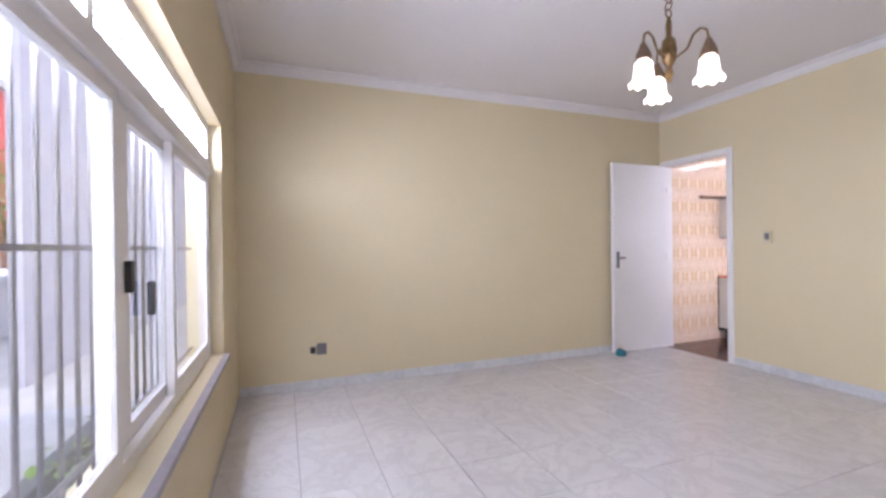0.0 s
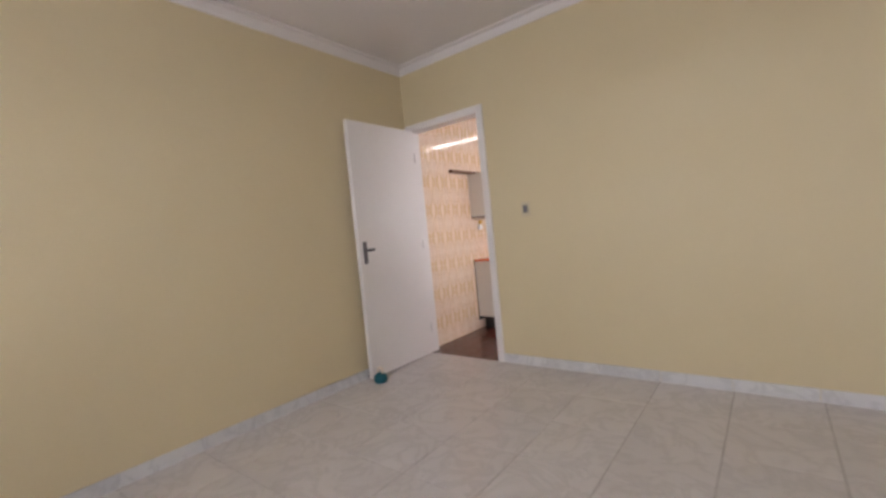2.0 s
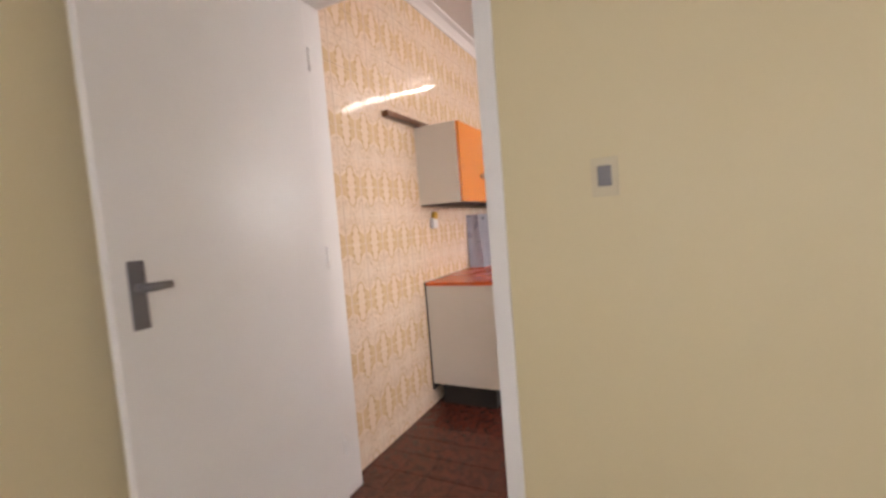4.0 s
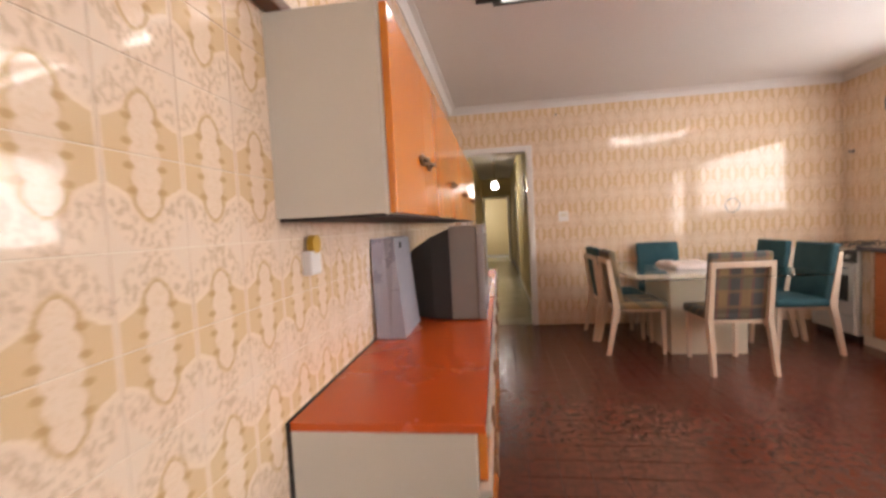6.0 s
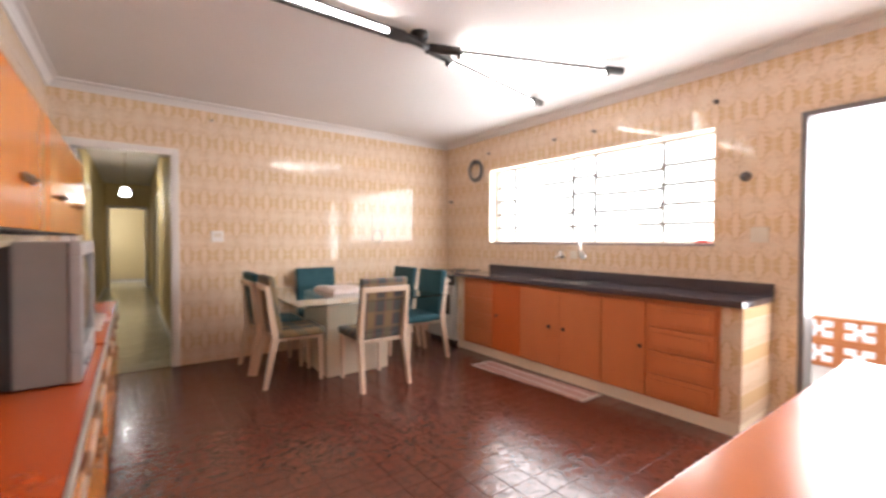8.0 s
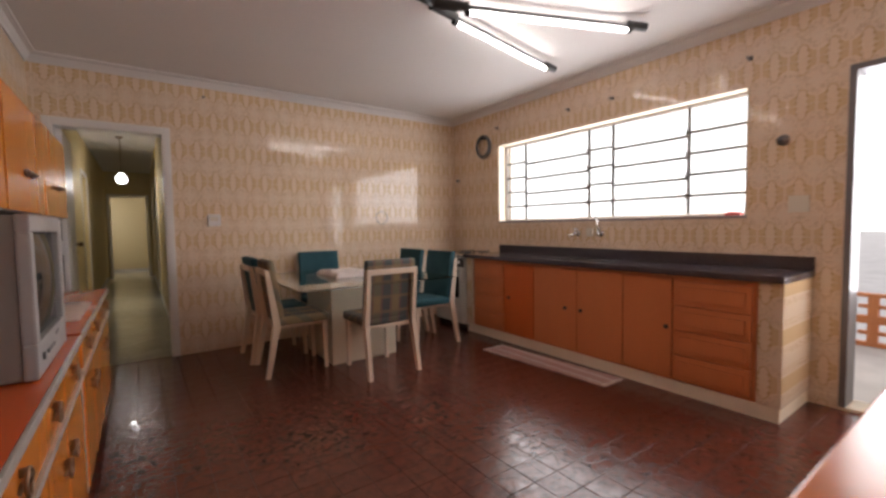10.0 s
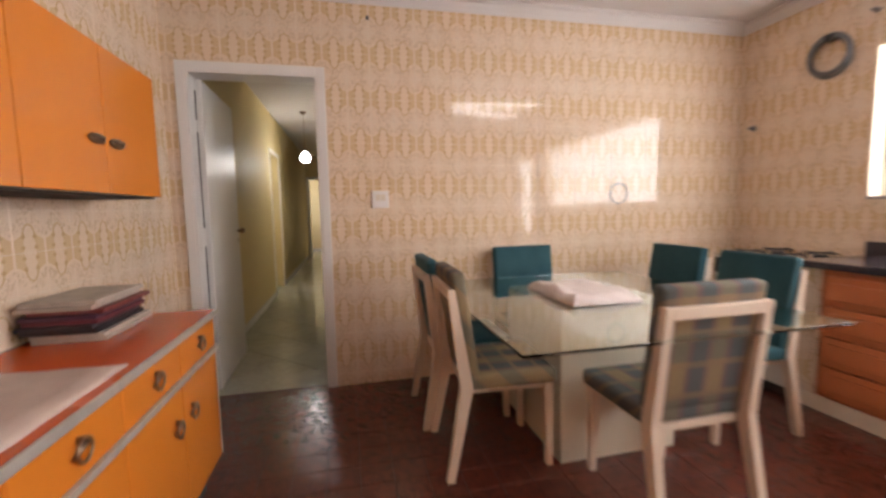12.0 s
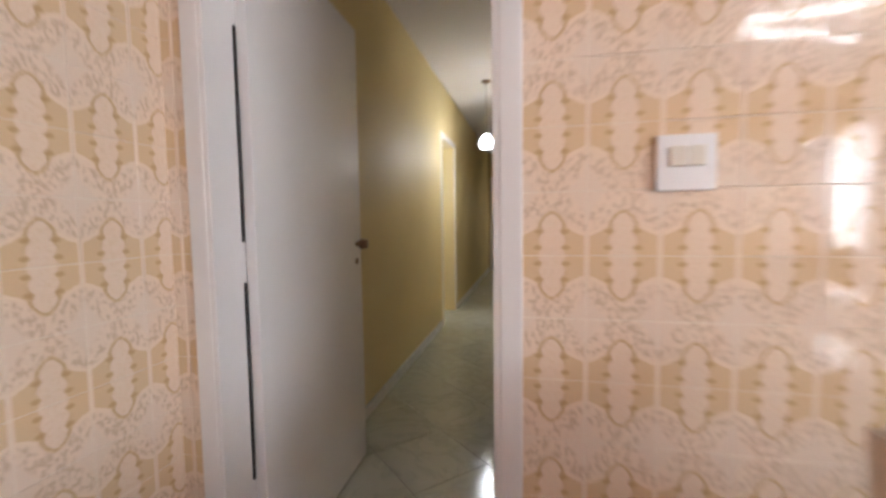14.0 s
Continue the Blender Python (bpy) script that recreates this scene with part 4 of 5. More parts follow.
# rug
bm = bmesh.new()
n, k = 60, 8
vg = [[bm.verts.new((3.3 + 0.255 * j / k + 0.08 * i / n * 1.0 - 0.0 + 0.006 * noise.noise((i * 0.4, j, 0)), 3.25 - 1.19 * i / n, 0.006 + 0.006 * abs(noise.noise((i * 0.25, j * 0.6, 5))) + 0.0 * j)) for j in range(k + 1)] for i in range(n + 1)]
vb = [[bm.verts.new((v.co.x, v.co.y, 0.001)) for v in r] for r in vg]
for i in range(n):
    for j in range(k):
        bm.faces.new((vg[i][j], vg[i][j + 1], vg[i + 1][j + 1], vg[i + 1][j]))
    for j in (0, k):
        bm.faces.new((vg[i][j], vg[i + 1][j], vb[i + 1][j], vb[i][j]))
for i in (0, n):
    for j in range(k):
        bm.faces.new((vg[i][j], vg[i][j + 1], vb[i][j + 1], vb[i][j]))
rug = thing("rag_rug", (3.45, 2.65, 0.0), "narrow pink striped rag rug before the sink", "rug")
part("weave", bm, RUG, rug)
bm, bm2 = bmesh.new(), bmesh.new()
for i in range(22):
    x = 3.305 + 0.25 * i / 21
    rod(bm, (x, 3.25, 0.005), (x + random.uniform(-0.01, 0.01), 3.285, 0.004), 0.0025, n=5)
    rod(bm2, (x + 0.08, 2.06, 0.005), (x + 0.08 + random.uniform(-0.01, 0.01), 2.025, 0.004), 0.0025, n=5)
part("fringe", bm, CLOTH, rug)
part("fringe", bm2, CLOTH, rug)

# orange table by the outer door
ot = thing("side_table", (2.0, 0.2, 0.0), "narrow table with a salmon-orange laminate top", "table")
part("tabletop", boxes((1.1, -0.06, 0.745, 2.9, 0.45, 0.775), bevel=0.004), surface("salmon-orange laminate table top", (0.72, 0.24, 0.09), (0.66, 0.2, 0.075), 0.22, scale=2), ot)
for x in (1.16, 2.8):
    for y in (-0.03, 0.38):
        part("leg", boxes((x, y, 0.0, x + 0.04, y + 0.04, 0.7445), bevel=0.004), CREAMWOOD, ot)

# fluorescent star lamp
LZ = 2.545
lf = thing("ceiling_lamp", (2.16, 2.37, KH), "black three-armed ceiling lamp with fluorescent tubes", "lamp")
part("ceiling_rose", rods(((2.11, 2.41, KH), (2.11, 2.41, KH - 0.035), 0.06, 0.055), ((2.11, 2.41, KH - 0.035), (2.13, 2.42, LZ), 0.02), ((2.05, 2.4, LZ), (2.22, 2.44, LZ), 0.024), n=20), BLACK, lf, "", True)
for ax, ay, bx, by, side in ((2.08, 2.4, 0.45, 2.37, True), (2.2, 2.43, 3.6, 1.87, False), (2.2, 2.45, 3.69, 2.745, False)):
    a, b = Vector((ax, ay, LZ)), Vector((bx, by, LZ))
    d = (b - a).normalized()
    bm = rods((a, b, 0.012), (a, a + d * 0.22, 0.03), (b - d * 0.14, b, 0.03), n=14)
    # deep bar added on this arm, blocking the tube's reflection in the north wall
    if side:
        box(bm, bx + 0.1, by - 0.006, LZ - 0.045, ax - 0.1, by + 0.022, LZ + 0.022)
    arm = part("arm", bm, BLACK, lf, "black metal arm")
    low = Vector((0, -0.026, -0.014)) if side else Vector((0, 0, -0.034))
    part("tube", rods((a + d * 0.23 + low, b - d * 0.15 + low, 0.015), n=14), TUBE, arm, "lit white fluorescent tube", True)
    part("tube_holder", rods((a + d * 0.2 + low, a + d * 0.232 + low, 0.02), n=12), BLACK, arm)
    part("tube_holder", rods((b - d * 0.152 + low, b - d * 0.12 + low, 0.02), n=12), BLACK, arm)

# kitchen window: steel casements
# backlit shade is put into the bars' grey; the outer frame keeps its white
BARS = surface("steel glazing bars greyed for backlight", (0.3, 0.29, 0.28), (0.24, 0.23, 0.22), 0.5)
kw = thing("window_1", (XW + 0.12, 2.72, KWIN[2]), "long white steel window with hinged panes, overexposed daylight", "window")
kw["kind"] = "structure"
wx = XW + 0.1
part("window_frame", boxes((wx, 1.46, 1.235, wx + 0.03, 4.0, 1.26), (wx, 1.46, 2.105, wx + 0.03, 4.0, 2.13), (wx, 1.46, 1.26, wx + 0.03, 1.485, 2.105), (wx, 3.975, 1.26, wx + 0.03, 4.0, 2.105)), WHITE, kw)
part("window_sill", boxes((XW - 0.012, 1.45, 1.215, wx, 4.01, 1.2345), bevel=0.002), SILL, kw, "thin dark stone sill")
for y in (1.9, 2.576, 2.836, 3.68):
    part("mullion", boxes((wx + 0.004, y - 0.011, 1.26, wx + 0.026, y + 0.011, 2.105)), BARS, kw)
for z in (1.404, 1.573, 1.742, 1.911):
    for y0, y1 in ((1.485, 1.889), (1.911, 2.565), (2.587, 2.825), (2.847, 3.669), (3.691, 3.975)):
        sh = 0.03 if (y1 - y0) > 0.6 and z > 1.5 else 0.0
        part("glazing_bar", boxes((wx + 0.006 - sh * 0.5, y0, z - 0.011 - sh, wx + 0.024 - sh * 0.5, y1, z + 0.011 - sh)), BARS, kw)
    for y in (1.912, 2.556, 2.848, 3.66):
        part("hinge_arm", boxes((wx - 0.006, y, z - 0.03, wx + 0.004, y + 0.008, z + 0.02)), GREYMETAL, kw)
pn = part("pane", boxes((wx + 0.012, 1.486, 1.262, wx + 0.016, 3.974, 2.104)), PANE, kw)
pn.visible_shadow = False
single("red_cloth", cloth(XW + 0.01, XW + 0.09, 1.5, 1.6, 1.2355, 0.03, 4.0, 8), REDWALL, "small red cloth lying on the window sill", "cloth", smooth=True)
tr = structure("trim_window_reveal", boxes((XW - 0.01, 1.452, 2.131, wx, 4.008, 2.137), (XW - 0.01, 4.001, 1.235, wx, 4.008, 2.13), (XW - 0.01, 1.452, 1.235, wx, 1.459, 2.13)), GROUT, "cream tile edging round the window", "trim")
df = thing("door_frame_6", (XW, 0.55, 0.0), "grey steel frame of the open outer door", "door frame")
df["kind"] = "structure"
part("jamb", boxes((XW - 0.012, ED[1] - 0.035, 0.02, XW + 0.19, ED[1], 2.12), bevel=0.003), GREYMETAL, df)
part("jamb", boxes((XW - 0.012, ED[0], 0.02, XW + 0.19, ED[0] + 0.035, 2.12), bevel=0.003), GREYMETAL, df)
part("head", boxes((XW - 0.012, ED[0] + 0.035, 2.085, XW + 0.19, ED[1] - 0.035, 2.12), bevel=0.003), GREYMETAL, df)

# ---- living room ----
li = thing("light_switch", (1.18, DL - 0.01, 1.25), "small cream light switch on the yellow wall", "switch")
part("plate", boxes((1.143, DL - 0.01, 1.195, 1.219, DL - 0.001, 1.31), bevel=0.003), surface("yellowed cream switch plastic", (0.6, 0.52, 0.36), (0.55, 0.47, 0.32), 0.45), li)
part("rocker", boxes((1.161, DL - 0.016, 1.225, 1.2, DL - 0.0101, 1.285), bevel=0.003), GREYMETAL, li, "dark rocker")
sk2 = thing("wall_socket", (0.0, -4.1, 0.33), "grey double socket plate low on the yellow wall", "socket")
part("plate", boxes((0.001, -4.12, 0.285, 0.014, -4.04, 0.38), bevel=0.003), GREYMETAL, sk2)
part("plug", boxes((0.001, -4.175, 0.305, 0.05, -4.135, 0.355), bevel=0.008), BLACK, sk2, "black plug")
ds = thing("door_stop", (0.185, DL - 0.79, 0.0), "small turquoise weighted door stop on the floor", "door stop")
part("cushion", lathe(bmesh.new(), (0.185, DL - 0.79, 0), ((0.001, 0.001), (0.045, 0.003), (0.055, 0.025), (0.05, 0.055), (0.025, 0.075), (0.001, 0.078)), 18), TURQ, ds, "", True)
part("loop", ring(bmesh.new(), (0.185, DL - 0.79, 0.09), 0.028, 0.007, "y", 18, 8), CREAMWOOD, ds, "pale grip loop", True)

# chandelier
CX, CY = 2.22, -2.59
cl = thing("chandelier", (CX, CY, LH), "antique brass chandelier with frosted glass shades", "lamp")
part("ceiling_cup", lathe(bmesh.new(), (CX, CY, LH), ((0.055, 0), (0.05, -0.02), (0.02, -0.04), (0.008, -0.05)), 20), BRASS, cl, "", True)
bm = bmesh.new()
for i in range(10):
    ring(bm, (CX, CY, LH - 0.06 - i * 0.035), 0.0195, 0.004, "x" if i % 2 else "y", 14, 6)
part("chain", bm, BRONZE, cl, "dark bronze chain", True)
part("stem", lathe(bmesh.new(), (CX, CY, -0.06), ((0.006, 2.37), (0.014, 2.33), (0.012, 2.27), (0.03, 2.25), (0.036, 2.2), (0.03, 2.15), (0.012, 2.12), (0.02, 2.09), (0.008, 2.05), (0.001, 2.04)), 18), BRASS, cl, "", True)
for k in range(3):
    a = radians(151 + 120 * k)
    dx, dy = math.cos(a), math.sin(a)
    pts = [(0.03, 2.16), (0.08, 2.19), (0.105, 2.25), (0.135, 2.27), (0.16, 2.255), (0.167, 2.21)]
    bm = bmesh.new()
    for (r0, z0), (r1, z1) in zip(pts, pts[1:]):
        rod(bm, (CX + dx * r0, CY + dy * r0, z0 - 0.06), (CX + dx * r1, CY + dy * r1, z1 - 0.06), 0.0055, n=8)
    arm = part("arm", bm, BRASS, cl, "curved brass arm", True)
    sx, sy = CX + dx * 0.167, CY + dy * 0.167
    part("socket_cup", lathe(bmesh.new(), (sx, sy, 2.07), ((0.012, 0.08), (0.02, 0.06), (0.034, 0.03), (0.04, 0.0)), 16), BRONZE, arm, "", True)
    part("shade", lathe(bmesh.new(), (sx, sy, 1.953), ((0.024, 0.118), (0.038, 0.103), (0.043, 0.063), (0.044, 0.037), (0.05, 0.018), (0.066, 0.004)), 32, 0.01), SHADE_GLOW, arm, "lit frosted glass shade with ruffled rim", True)

# living-room window
lw = thing("window_2", (2.76, YW - 0.1, LWIN[2]), "white sliding window with a transom over it", "window")
lw["kind"] = "structure"
wy = YW - 0.1
x0, x1, z0, z1 = LWIN
part("window_frame", boxes((x0, wy - 0.03, z0, x1, wy + 0.03, z0 + 0.05), (x0, wy - 0.03, z1 - 0.05, x1, wy + 0.03, z1), (x0, wy - 0.03, z0 + 0.05, x0 + 0.05, wy + 0.03, z1 - 0.05), (x1 - 0.05, wy - 0.03, z0 + 0.05, x1, wy + 0.03, z1 - 0.05)), WHITE, lw)
part("transom_bar", boxes((x0 + 0.05, wy - 0.035, 1.645, x1 - 0.05, wy + 0.05, 1.72), bevel=0.006), WHITE, lw)
part("window_sill", boxes((x0 - 0.02, wy - 0.03, z0 - 0.03, x1 + 0.02, YW + 0.035, z0 - 0.001), bevel=0.004), SILL, lw, "grey marble sill")
for x in (1.08, 1.8, 2.49, 3.2, 3.9):
    part("transom_post", boxes((x - 0.02, wy - 0.02, 1.721, x + 0.02, wy + 0.02, z1 - 0.051)), WHITE, lw)


def sash(xa, xb, y, label, stile=0.045):
    s = part("sash", boxes((xa, y - 0.014, z0 + 0.051, xa + 0.045, y + 0.014, 1.644), (xb - stile, y - 0.014, z0 + 0.051, xb, y + 0.014, 1.644), (xa + 0.045, y - 0.014, z0 + 0.051, xb - stile, y + 0.014, z0 + 0.1), (xa + 0.045, y - 0.014, 1.6, xb - stile, y + 0.014, 1.644)), WHITE, lw, label)
    p = part("pane", boxes((xa + 0.046, y - 0.002, z0 + 0.101, xb - stile - 0.001, y + 0.002, 1.599)), PANE, s)
    p.visible_shadow = False
    return s


sash(0.88, 1.74, wy + 0.016, "white sash frame")
s2 = sash(1.69, 2.36, wy - 0.016, "white sash frame with a wide closing stile", 0.2)
sash(2.34, 3.5, wy + 0.016, "white sash frame")
sash(3.46, 4.64, wy - 0.016, "white sash frame")
part("latch", boxes((2.18, wy - 0.001, 1.06, 2.21, wy + 0.02, 1.16), bevel=0.004), BLACK, s2, "black sliding latch")
part("latch", boxes((1.955, wy - 0.001, 0.96, 1.985, wy + 0.02, 1.08), bevel=0.004), BLACK, s2, "black sliding latch")
gr = thing("window_grille", (2.76, YW - 0.18, LWIN[2]), "dark painted steel bars outside the window", "grille")
for i in range(33):
    x = 1.44 + i * 0.098
    part("bar", rods(((x, YW - 0.18, z0 - 0.0), (x, YW - 0.18, z1), 0.007), n=8), GREYMETAL, gr, "", True)
for z in (0.6, 1.2, 1.9):
    part("cross_bar", boxes((x0, YW - 0.176, z - 0.008, x1, YW - 0.17, z + 0.008)), GREYMETAL, gr)

# ---- hall lamp ----
hl = thing("pendant_lamp", (0.48, 8.6, 2.65), "small hanging hall lamp with a lit glass globe", "lamp")
part("rose", lathe(bmesh.new(), (0.48, 8.6, 2.65), ((0.05, 0), (0.045, -0.02), (0.01, -0.03)), 18), BRONZE, hl, "", True)
part("cord", rods(((0.48, 8.6, 2.62), (0.48, 8.6, 2.08), 0.005), n=8), BRONZE, hl)
part("globe", lathe(bmesh.new(), (0.48, 8.6, 1.93), ((0.001, 0), (0.055, 0.01), (0.075, 0.05), (0.06, 0.1), (0.035, 0.14), (0.03, 0.15)), 20), BULB, hl, "lit glass globe", True)

# ---- outdoors ----
structure("backdrop_east", boxes((70, -150, -5, 71, 150, 90)), glowing("hazy white sky", (1.0, 0.99, 0.97), 2.2), "bright hazy white sky", "sky")
structure("backdrop_south", boxes((-150, -91, -5, 60, -90, 90), (-151, -90, -5, -150, 60, 90)), glowing("pale lavender sky", (0.9, 0.93, 1.0), 0.85), "bright pale sky", "sky")
structure("ground", boxes((-60, -80, -0.6, 80, 80, -0.15)), CONCRETE, "pale concrete yard", "ground")
structure("balcony_floor", boxes((XW + 0.2, -0.1, -0.12, 6.2, 6.5, 0.0)), CONCRETE, "sunlit concrete balcony floor", "ground")
bp = thing("balcony_parapet", (6.2, 1.0, 0.0), "balcony parapet of terracotta screen blocks", "parapet")
for i in range(16):
    for j in range(2):
        y, z = -0.1 + i * 0.3, 0.0 + j * 0.25
        bm = boxes((6.2, y, z, 6.28, y + 0.298, z + 0.035), (6.2, y, z + 0.215, 6.28, y + 0.298, z + 0.248), (6.2, y, z + 0.035, 6.28, y + 0.035, z + 0.215), (6.2, y + 0.263, z + 0.035, 6.28, y + 0.298, z + 0.215), (6.21, y + 0.135, z + 0.035, 6.27, y + 0.163, z + 0.09), (6.21, y + 0.135, z + 0.16, 6.27, y + 0.163, z + 0.215), (6.21, y + 0.035, z + 0.11, 6.27, y + 0.1, z + 0.14), (6.21, y + 0.198, z + 0.11, 6.27, y + 0.263, z + 0.14))
        part("screen_block", bm, CLAY, bp)
# yard in front of the living-room window
structure("garden_wall", boxes((-12.0, -6.78, -0.15, -1.4, -6.7, 3.4)), surface("pale lavender-grey render", (0.4, 0.39, 0.43), (0.33, 0.32, 0.36), 0.85), "pale rendered neighbour wall", "wall")
structure("path", boxes((-4, -9, -0.149, 8, YW - 0.2, -0.1)), CONCRETE, "grey concrete path under the window", "pavement")
pl = thing("planter_bed", (2.2, -5.25, -0.1), "narrow planting bed with low green plants", "plants")
part("kerb", boxes((0.2, -5.55, -0.1, 4.5, -5.45, 0.12), bevel=0.01), surface("dark stone kerb", (0.12, 0.12, 0.12), rough=0.9), pl)
bm = bmesh.new()
for i in range(420):
    x, y, z = random.uniform(0.8, 3.6), random.uniform(-5.42, -5.0), random.uniform(-0.05, 0.3)
    a, s = random.uniform(0, 6.28), random.uniform(0.03, 0.075)
    d, up = Vector((math.cos(a), math.sin(a), random.uniform(-0.2, 0.8))).normalized() * s, Vector((-math.sin(a), math.cos(a), 0.1)) * s * 0.35
    o = Vector((x, y, z))
    bm.faces.new([bm.verts.new(p) for p in (o, o + d * 0.5 + up, o + d, o + d * 0.5 - up)])
part("leaves", bm, LEAF, pl, "yellow-green leaves")
hb = thing("neighbour_house", (-24, -22, -0.15), "coral red house behind the street", "house")
part("wall", boxes((-30, -26, -0.15, -18, -17, 9)), REDWALL, hb)
part("roof", boxes((-30.3, -26.3, 9.001, -17.7, -16.7, 9.4)), CONCRETE, hb)
for i in range(4):
    for z in (1.2, 4.4, 7.0):
        wd = part("window", boxes((-17.999, -25 + i * 2.1, z, -17.95, -23.8 + i * 2.1, z + 1.4)), WHITE, hb)
        part("window_pane", boxes((-17.949, -24.9 + i * 2.1, z + 0.1, -17.93, -23.9 + i * 2.1, z + 1.3)), SCREEN, wd)
structure("street_wall", boxes((-9.0, -11.0, -0.15, -3.6, -8.6, 0.75), (-9.1, -11.1, 0.751, -3.5, -8.5, 0.82)), PLASTER, "low white street wall with a coping", "wall")


def tree(x, y, h):
    e = thing("tree", (x, y, -0.15), "leafy green street tree", "tree", "street trees")
    part("trunk", rods(((x, y, -0.15), (x + 0.1, y, h * 0.5), 0.16, 0.1), ((x + 0.1, y, h * 0.5), (x + 0.7, y + 0.2, h * 0.8), 0.08, 0.03), ((x + 0.1, y, h * 0.5), (x - 0.6, y - 0.1, h * 0.85), 0.08, 0.03), n=10), RAILWOOD, e)
    b = bmesh.new()
    for i in range(1800):
        v = Vector((random.gauss(0, 0.75), random.gauss(0, 0.75), random.gauss(0, 0.7)))
        o = Vector((x, y, h * 0.8)) + v
        a, s = random.uniform(0, 6.28), random.uniform(0.09, 0.2)
        d = Vector((math.cos(a), math.sin(a), random.uniform(-0.6, 0.4))).normalized() * s
        w = Vector((-d.y, d.x, random.uniform(-0.05, 0.05))) * 0.4
        b.faces.new([b.verts.new(p) for p in (o, o + d * 0.5 + w, o + d, o + d * 0.5 - w)])
    part("crown", b, LEAF, e)


tree(-13.2, -12.4, 3.4)
tree(-17.6, -14.2, 5.2)
cr = thing("parked_car", (-8.6, -13.6, -0.15), "pale parked car in the street", "car")
bm = bmesh.new()
prof = ((-2.1, 0.2), (-2.1, 0.6), (-1.3, 0.75), (-0.8, 1.2), (0.9, 1.22), (1.6, 0.8), (2.1, 0.7), (2.1, 0.2))
sd = [[bm.verts.new((-8.6 + x, -13.6 + s * 0.8, z - 0.15)) for x, z in prof] for s in (-1, 1)]
bm.faces.new(sd[0]), bm.faces.new(sd[1])
for i in range(len(prof)):
    k = (i + 1) % len(prof)
    bm.faces.new((sd[0][i], sd[0][k], sd[1][k], sd[1][i]))
cr.location.x = -15.6
bd = part("body", bm, PLASTER, cr)
part("side_window", boxes((-9.3, -12.799, 0.6, -7.7, -12.79, 0.98)), SCREEN, bd)
for x in (-9.9, -7.3):
    w = part("wheel", rods(((x, -12.95, 0.15), (x, -12.75, 0.15), 0.3), n=20), BLACK, cr, "dark tyre")
    part("rim", rods(((x, -12.749, 0.15), (x, -12.74, 0.15), 0.17), n=16), CHROME, w)


# ---- floor and wall pieces ----
def tile_mesh(name, w, h, t, material, c=0.001):
    """A slab in its own xy plane with a small chamfer round the face."""
    me = bpy.data.meshes.new(name)
    vs = [(x, y, z) for z, i in ((0, 0), (t - c, 0), (t, c)) for x, y in ((i, i), (w - i, i), (w - i, h - i), (i, h - i))]
    fs = [(8, 9, 10, 11)] + [(r * 4 + j, r * 4 + (j + 1) % 4, r * 4 + 4 + (j + 1) % 4, r * 4 + 4 + j) for r in (0, 1) for j in range(4)]
    me.from_pydata(vs, [], fs)
    me.materials.append(material)
    return me


def lay(parent, name, cells, frame_at, t, material, near, c=0.001):
    """cells: (u0, v0, u1, v1, whole); whole ones that near() accepts are objects on one mesh, the rest one joined mesh."""
    full, V, F, count = None, [], [], 0
    for u0, v0, u1, v1, whole in cells:
        if whole and count < 300 and near((u0 + u1) / 2, (v0 + v1) / 2):
            full = full or tile_mesh(name, u1 - u0, v1 - v0, t, material, c)
            ob = new(name, full)
            ob.matrix_world = frame_at @ Matrix.Translation((u0, v0, 0))
            ob.parent = parent
            count += 1
            continue
        b = len(V)
        for z, i in ((0, 0), (t - c, 0), (t, c)):
            V.extend(frame_at @ Vector(p) for p in ((u0 + i, v0 + i, z), (u1 - i, v0 + i, z), (u1 - i, v1 - i, z), (u0 + i, v1 - i, z)))
        F.append((b + 8, b + 9, b + 10, b + 11))
        F.extend((b + r * 4 + j, b + r * 4 + (j + 1) % 4, b + r * 4 + 4 + (j + 1) % 4, b + r * 4 + 4 + j) for r in (0, 1) for j in range(4))
    if V:
        me = bpy.data.meshes.new(name + "s")
        me.from_pydata([tuple(v) for v in V], [], F)
        me.materials.append(material)
        ob = tagged(new(name + "s", me), kind="stuff")
        ob.parent = parent


def cells_of(u0, u1, v0, v1, pu, pv, du, dv, gap, holes=()):
    """Grid cells of a wall between its ends, cut back round rectangular holes."""
    out = []
    a = pu + math.floor((u0 - pu) / du) * du
    while a < u1:
        b = pv + math.floor((v0 - pv) / dv) * dv
        while b < v1:
            parts = [(max(a + gap / 2, u0), max(b + gap / 2, v0), min(a + du - gap / 2, u1), min(b + dv - gap / 2, v1))]
            for h in holes:
                nxt = []
                for p in parts:
                    if p[2] <= h[0] or p[0] >= h[1] or p[3] <= h[2] or p[1] >= h[3]:
                        nxt.append(p)
                        continue
                    nxt += [q for q in ((p[0], p[1], h[0], p[3]), (h[1], p[1], p[2], p[3]), (max(p[0], h[0]), p[1], min(p[2], h[1]), h[2]), (max(p[0], h[0]), h[3], min(p[2], h[1]), p[3])) if q[2] - q[0] > 0.006 and q[3] - q[1] > 0.006]
                parts = nxt
            for p in parts:
                if p[2] - p[0] > 0.006 and p[3] - p[1] > 0.006:
                    out.append((*p, abs(p[2] - p[0] - du + gap) < 1e-6 and abs(p[3] - p[1] - dv + gap) < 1e-6))
            b += dv
        a += du
    return out


def basis(origin, u, v):
    u, v = Vector(u), Vector(v)
    n = u.cross(v)
    m = Matrix((u, v, n)).transposed().to_4x4()
    m.translation = origin
    return m


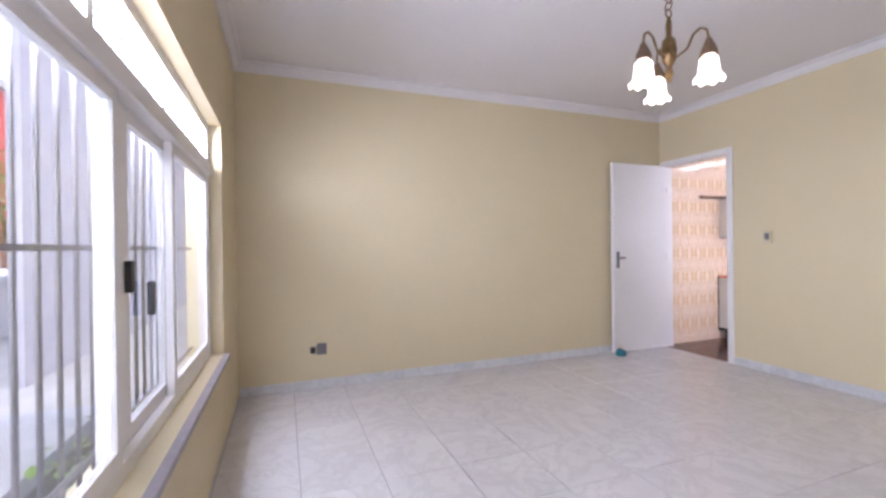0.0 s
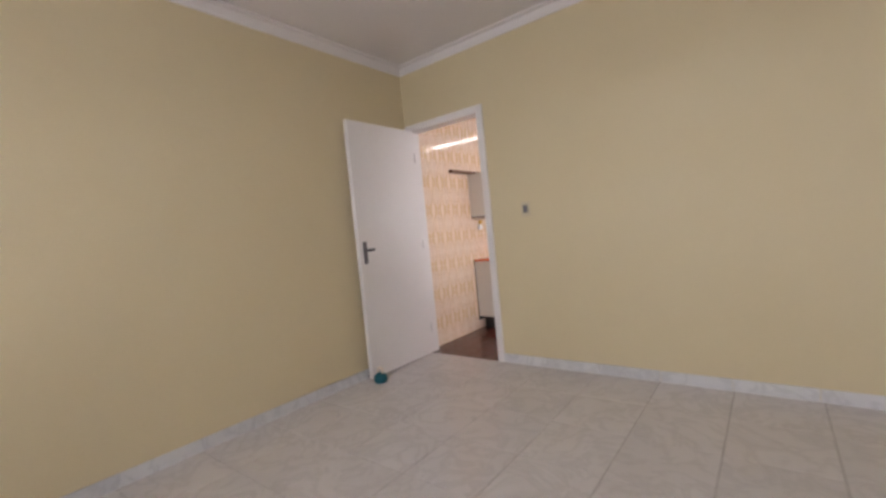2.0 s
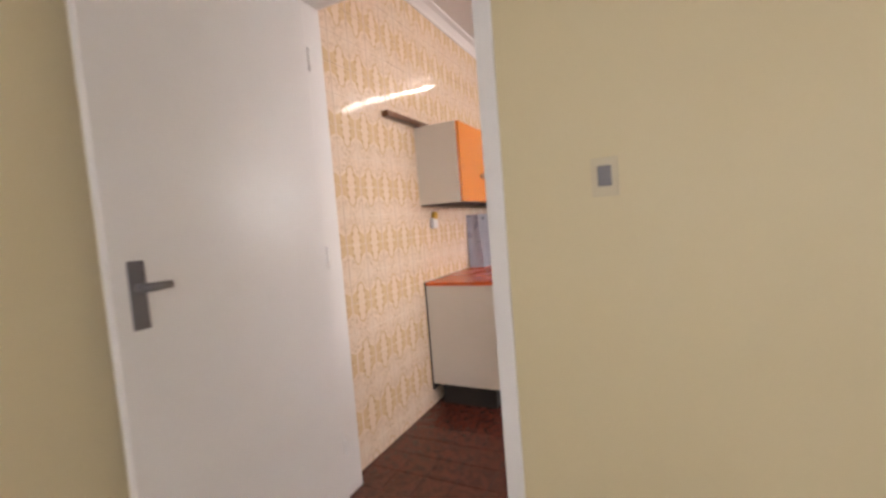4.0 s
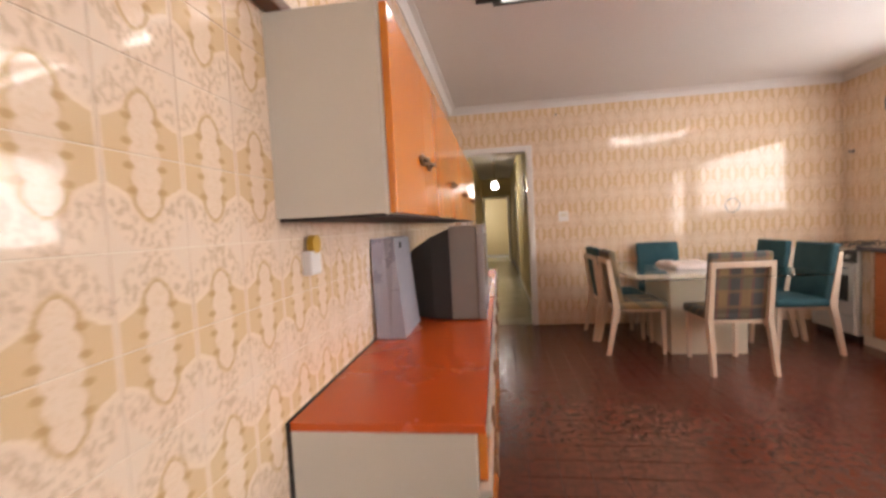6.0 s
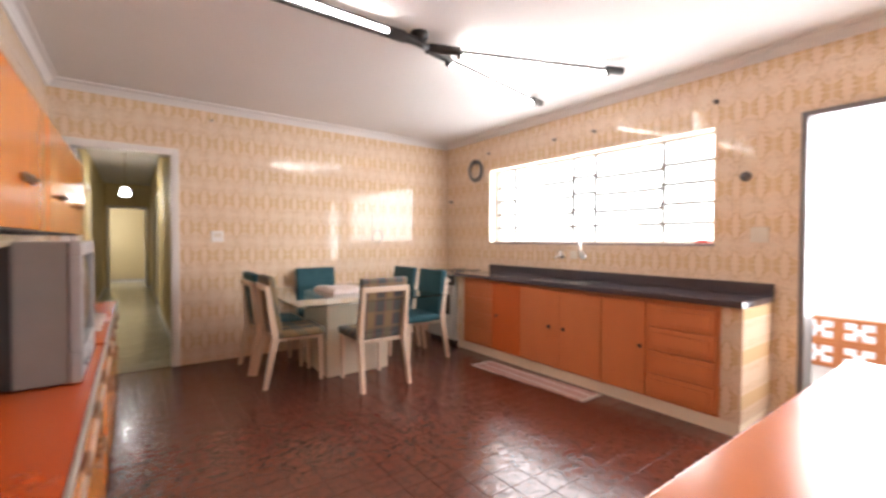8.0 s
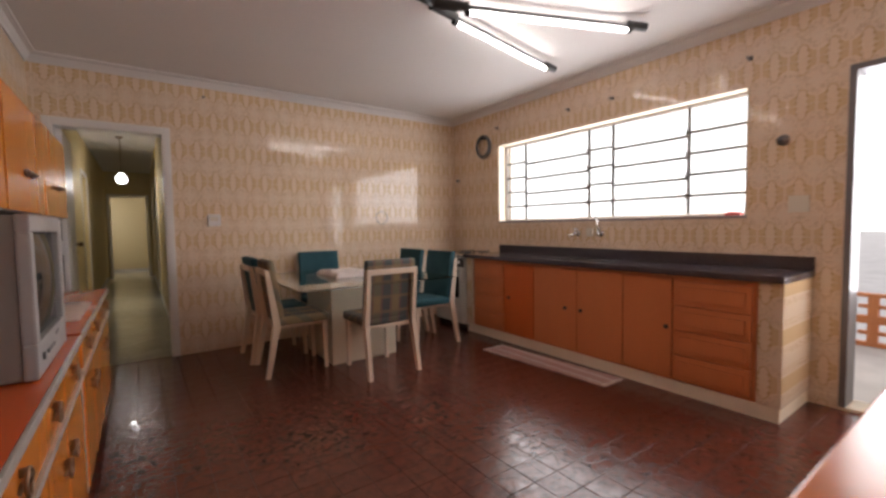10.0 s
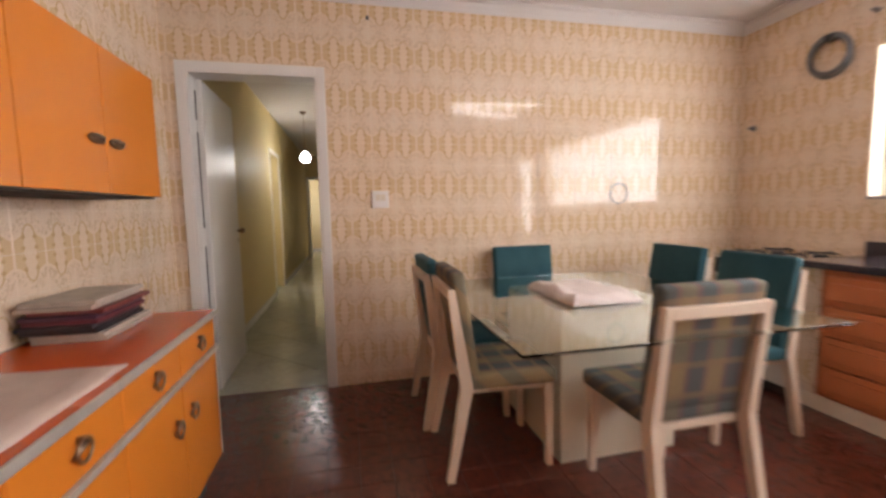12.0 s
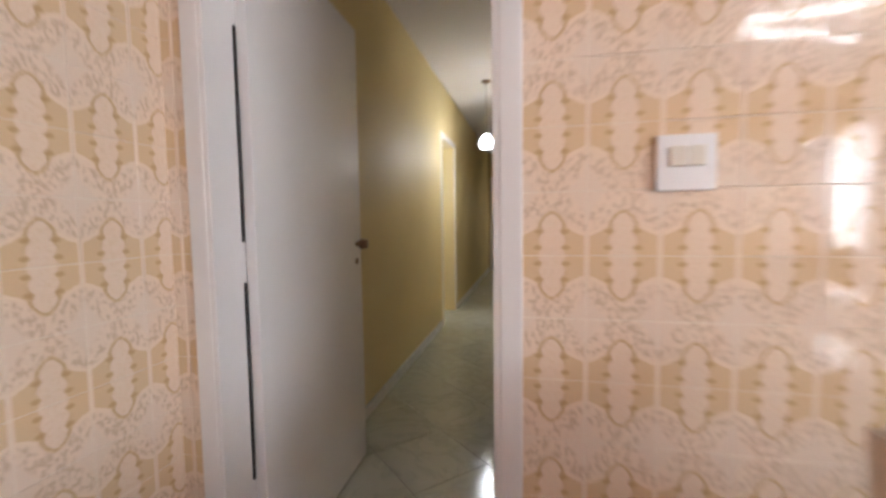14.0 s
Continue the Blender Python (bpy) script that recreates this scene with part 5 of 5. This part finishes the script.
# west wall: u runs along -y so that the face looks to +x
lay(w_left, "wall_tile", [(c[0], c[1], c[2], c[3], c[4]) for c in cells_of(DK, YF, 0, KH, 0.183, TZ - 8 * TH, TW, TH, 0.002, [(0.8, 3.95, 0.15, 0.76), (0.8, 4.0, 1.3, 1.74)])],
    Matrix.Translation((0, 0, 0)) @ basis((0, 0, 0), (0, 1, 0), (0, 0, 1)), 0.002, TILE_X0, lambda u, v: 0.8 < v < 1.8 or u > 4.0 or (u < 0.9 and v > 0.3))
# north wall: the face looks to -y
lay(w_far, "wall_tile", cells_of(0.0, XW, 0, KH, 1.086, TZ - 8 * TH, TW, TH, 0.002, [(HD[0] - 0.047, HD[1] + 0.047, -1, HD[3] + 0.047)]),
    basis((0, YF, 0), (1, 0, 0), (0, 0, 1)), 0.002, TILE_Y, lambda u, v: u < 2.6 and 0.3 < v < 2.5)
# east wall: the face looks to -x
inner = basis((XW, 0, 0), (0, -1, 0), (0, 0, 1))
flip = [(-ED[1], -ED[0], -1, ED[3]), (-KWIN[1], -KWIN[0], KWIN[2], KWIN[3]), (-3.96, -1.08, -1, 0.86)]
lay(w_right, "wall_tile", cells_of(-YF, -DK, 0, KH, -4.033, TZ - 8 * TH, TW, TH, 0.002, flip), inner, 0.002, TILE_X0, lambda u, v: v > 0.9)
# south wall, kitchen side
w_s = bpy.data.objects["wall_kitchen_south"]
lay(w_s, "wall_tile", cells_of(-XW, -0.001, 0, KH, -4.19, TZ - 8 * TH, TW, TH, 0.002, [(-KD[1] - 0.05, -KD[0] + 0.05, -1, KD[3] + 0.05)]), basis((0, DK, 0), (-1, 0, 0), (0, 0, 1)), 0.002, TILE_Y, lambda u, v: False)
# floors
flat = Matrix.Identity(4)
lay(bpy.data.objects["floor_living"], "floor_tile", cells_of(0.0, 5.2, YW, DL, 0.0, DL - 0.42, 0.41, 0.41, 0.004), Matrix.Translation((0, 0, -0.008)), 0.008, LIVTILE, lambda u, v: True)
lay(bpy.data.objects["floor_kitchen"], "floor_tile", cells_of(0.0, XW, -0.194, YF, 0.02, 0.05, KF, KF, 0.003), Matrix.Translation((0, 0, -0.008)), 0.008, REDTILE, lambda u, v: 0.7 < u < 3.7 and 0.6 < v < 3.8)
turn = Matrix.Rotation(radians(45), 4, "Z")
hall = []
for i in range(-22, 24):
    for j in range(-22, 24):
        c = turn @ Vector(((i + 0.5) * 0.4, (j + 0.5) * 0.4, 0)) + Vector((0.475, 9.0, 0))
        if -0.75 < c.x < 1.7 and YF + 0.33 < c.y < 15.5:
            hall.append((i * 0.4 + 0.002, j * 0.4 + 0.002, (i + 1) * 0.4 - 0.002, (j + 1) * 0.4 - 0.002, True))
lay(bpy.data.objects["floor_hall"], "floor_tile", hall, Matrix.Translation((0.475, 9.0, -0.008)) @ turn, 0.008, HALLTILE, lambda u, v: True)
lay(bpy.data.objects["floor_hall"], "threshold", [(0.0, YF + 0.05, 0.95, YF + 0.36, False)], Matrix.Translation((0, 0, -0.0085)), 0.008, HALLTILE, lambda u, v: False)
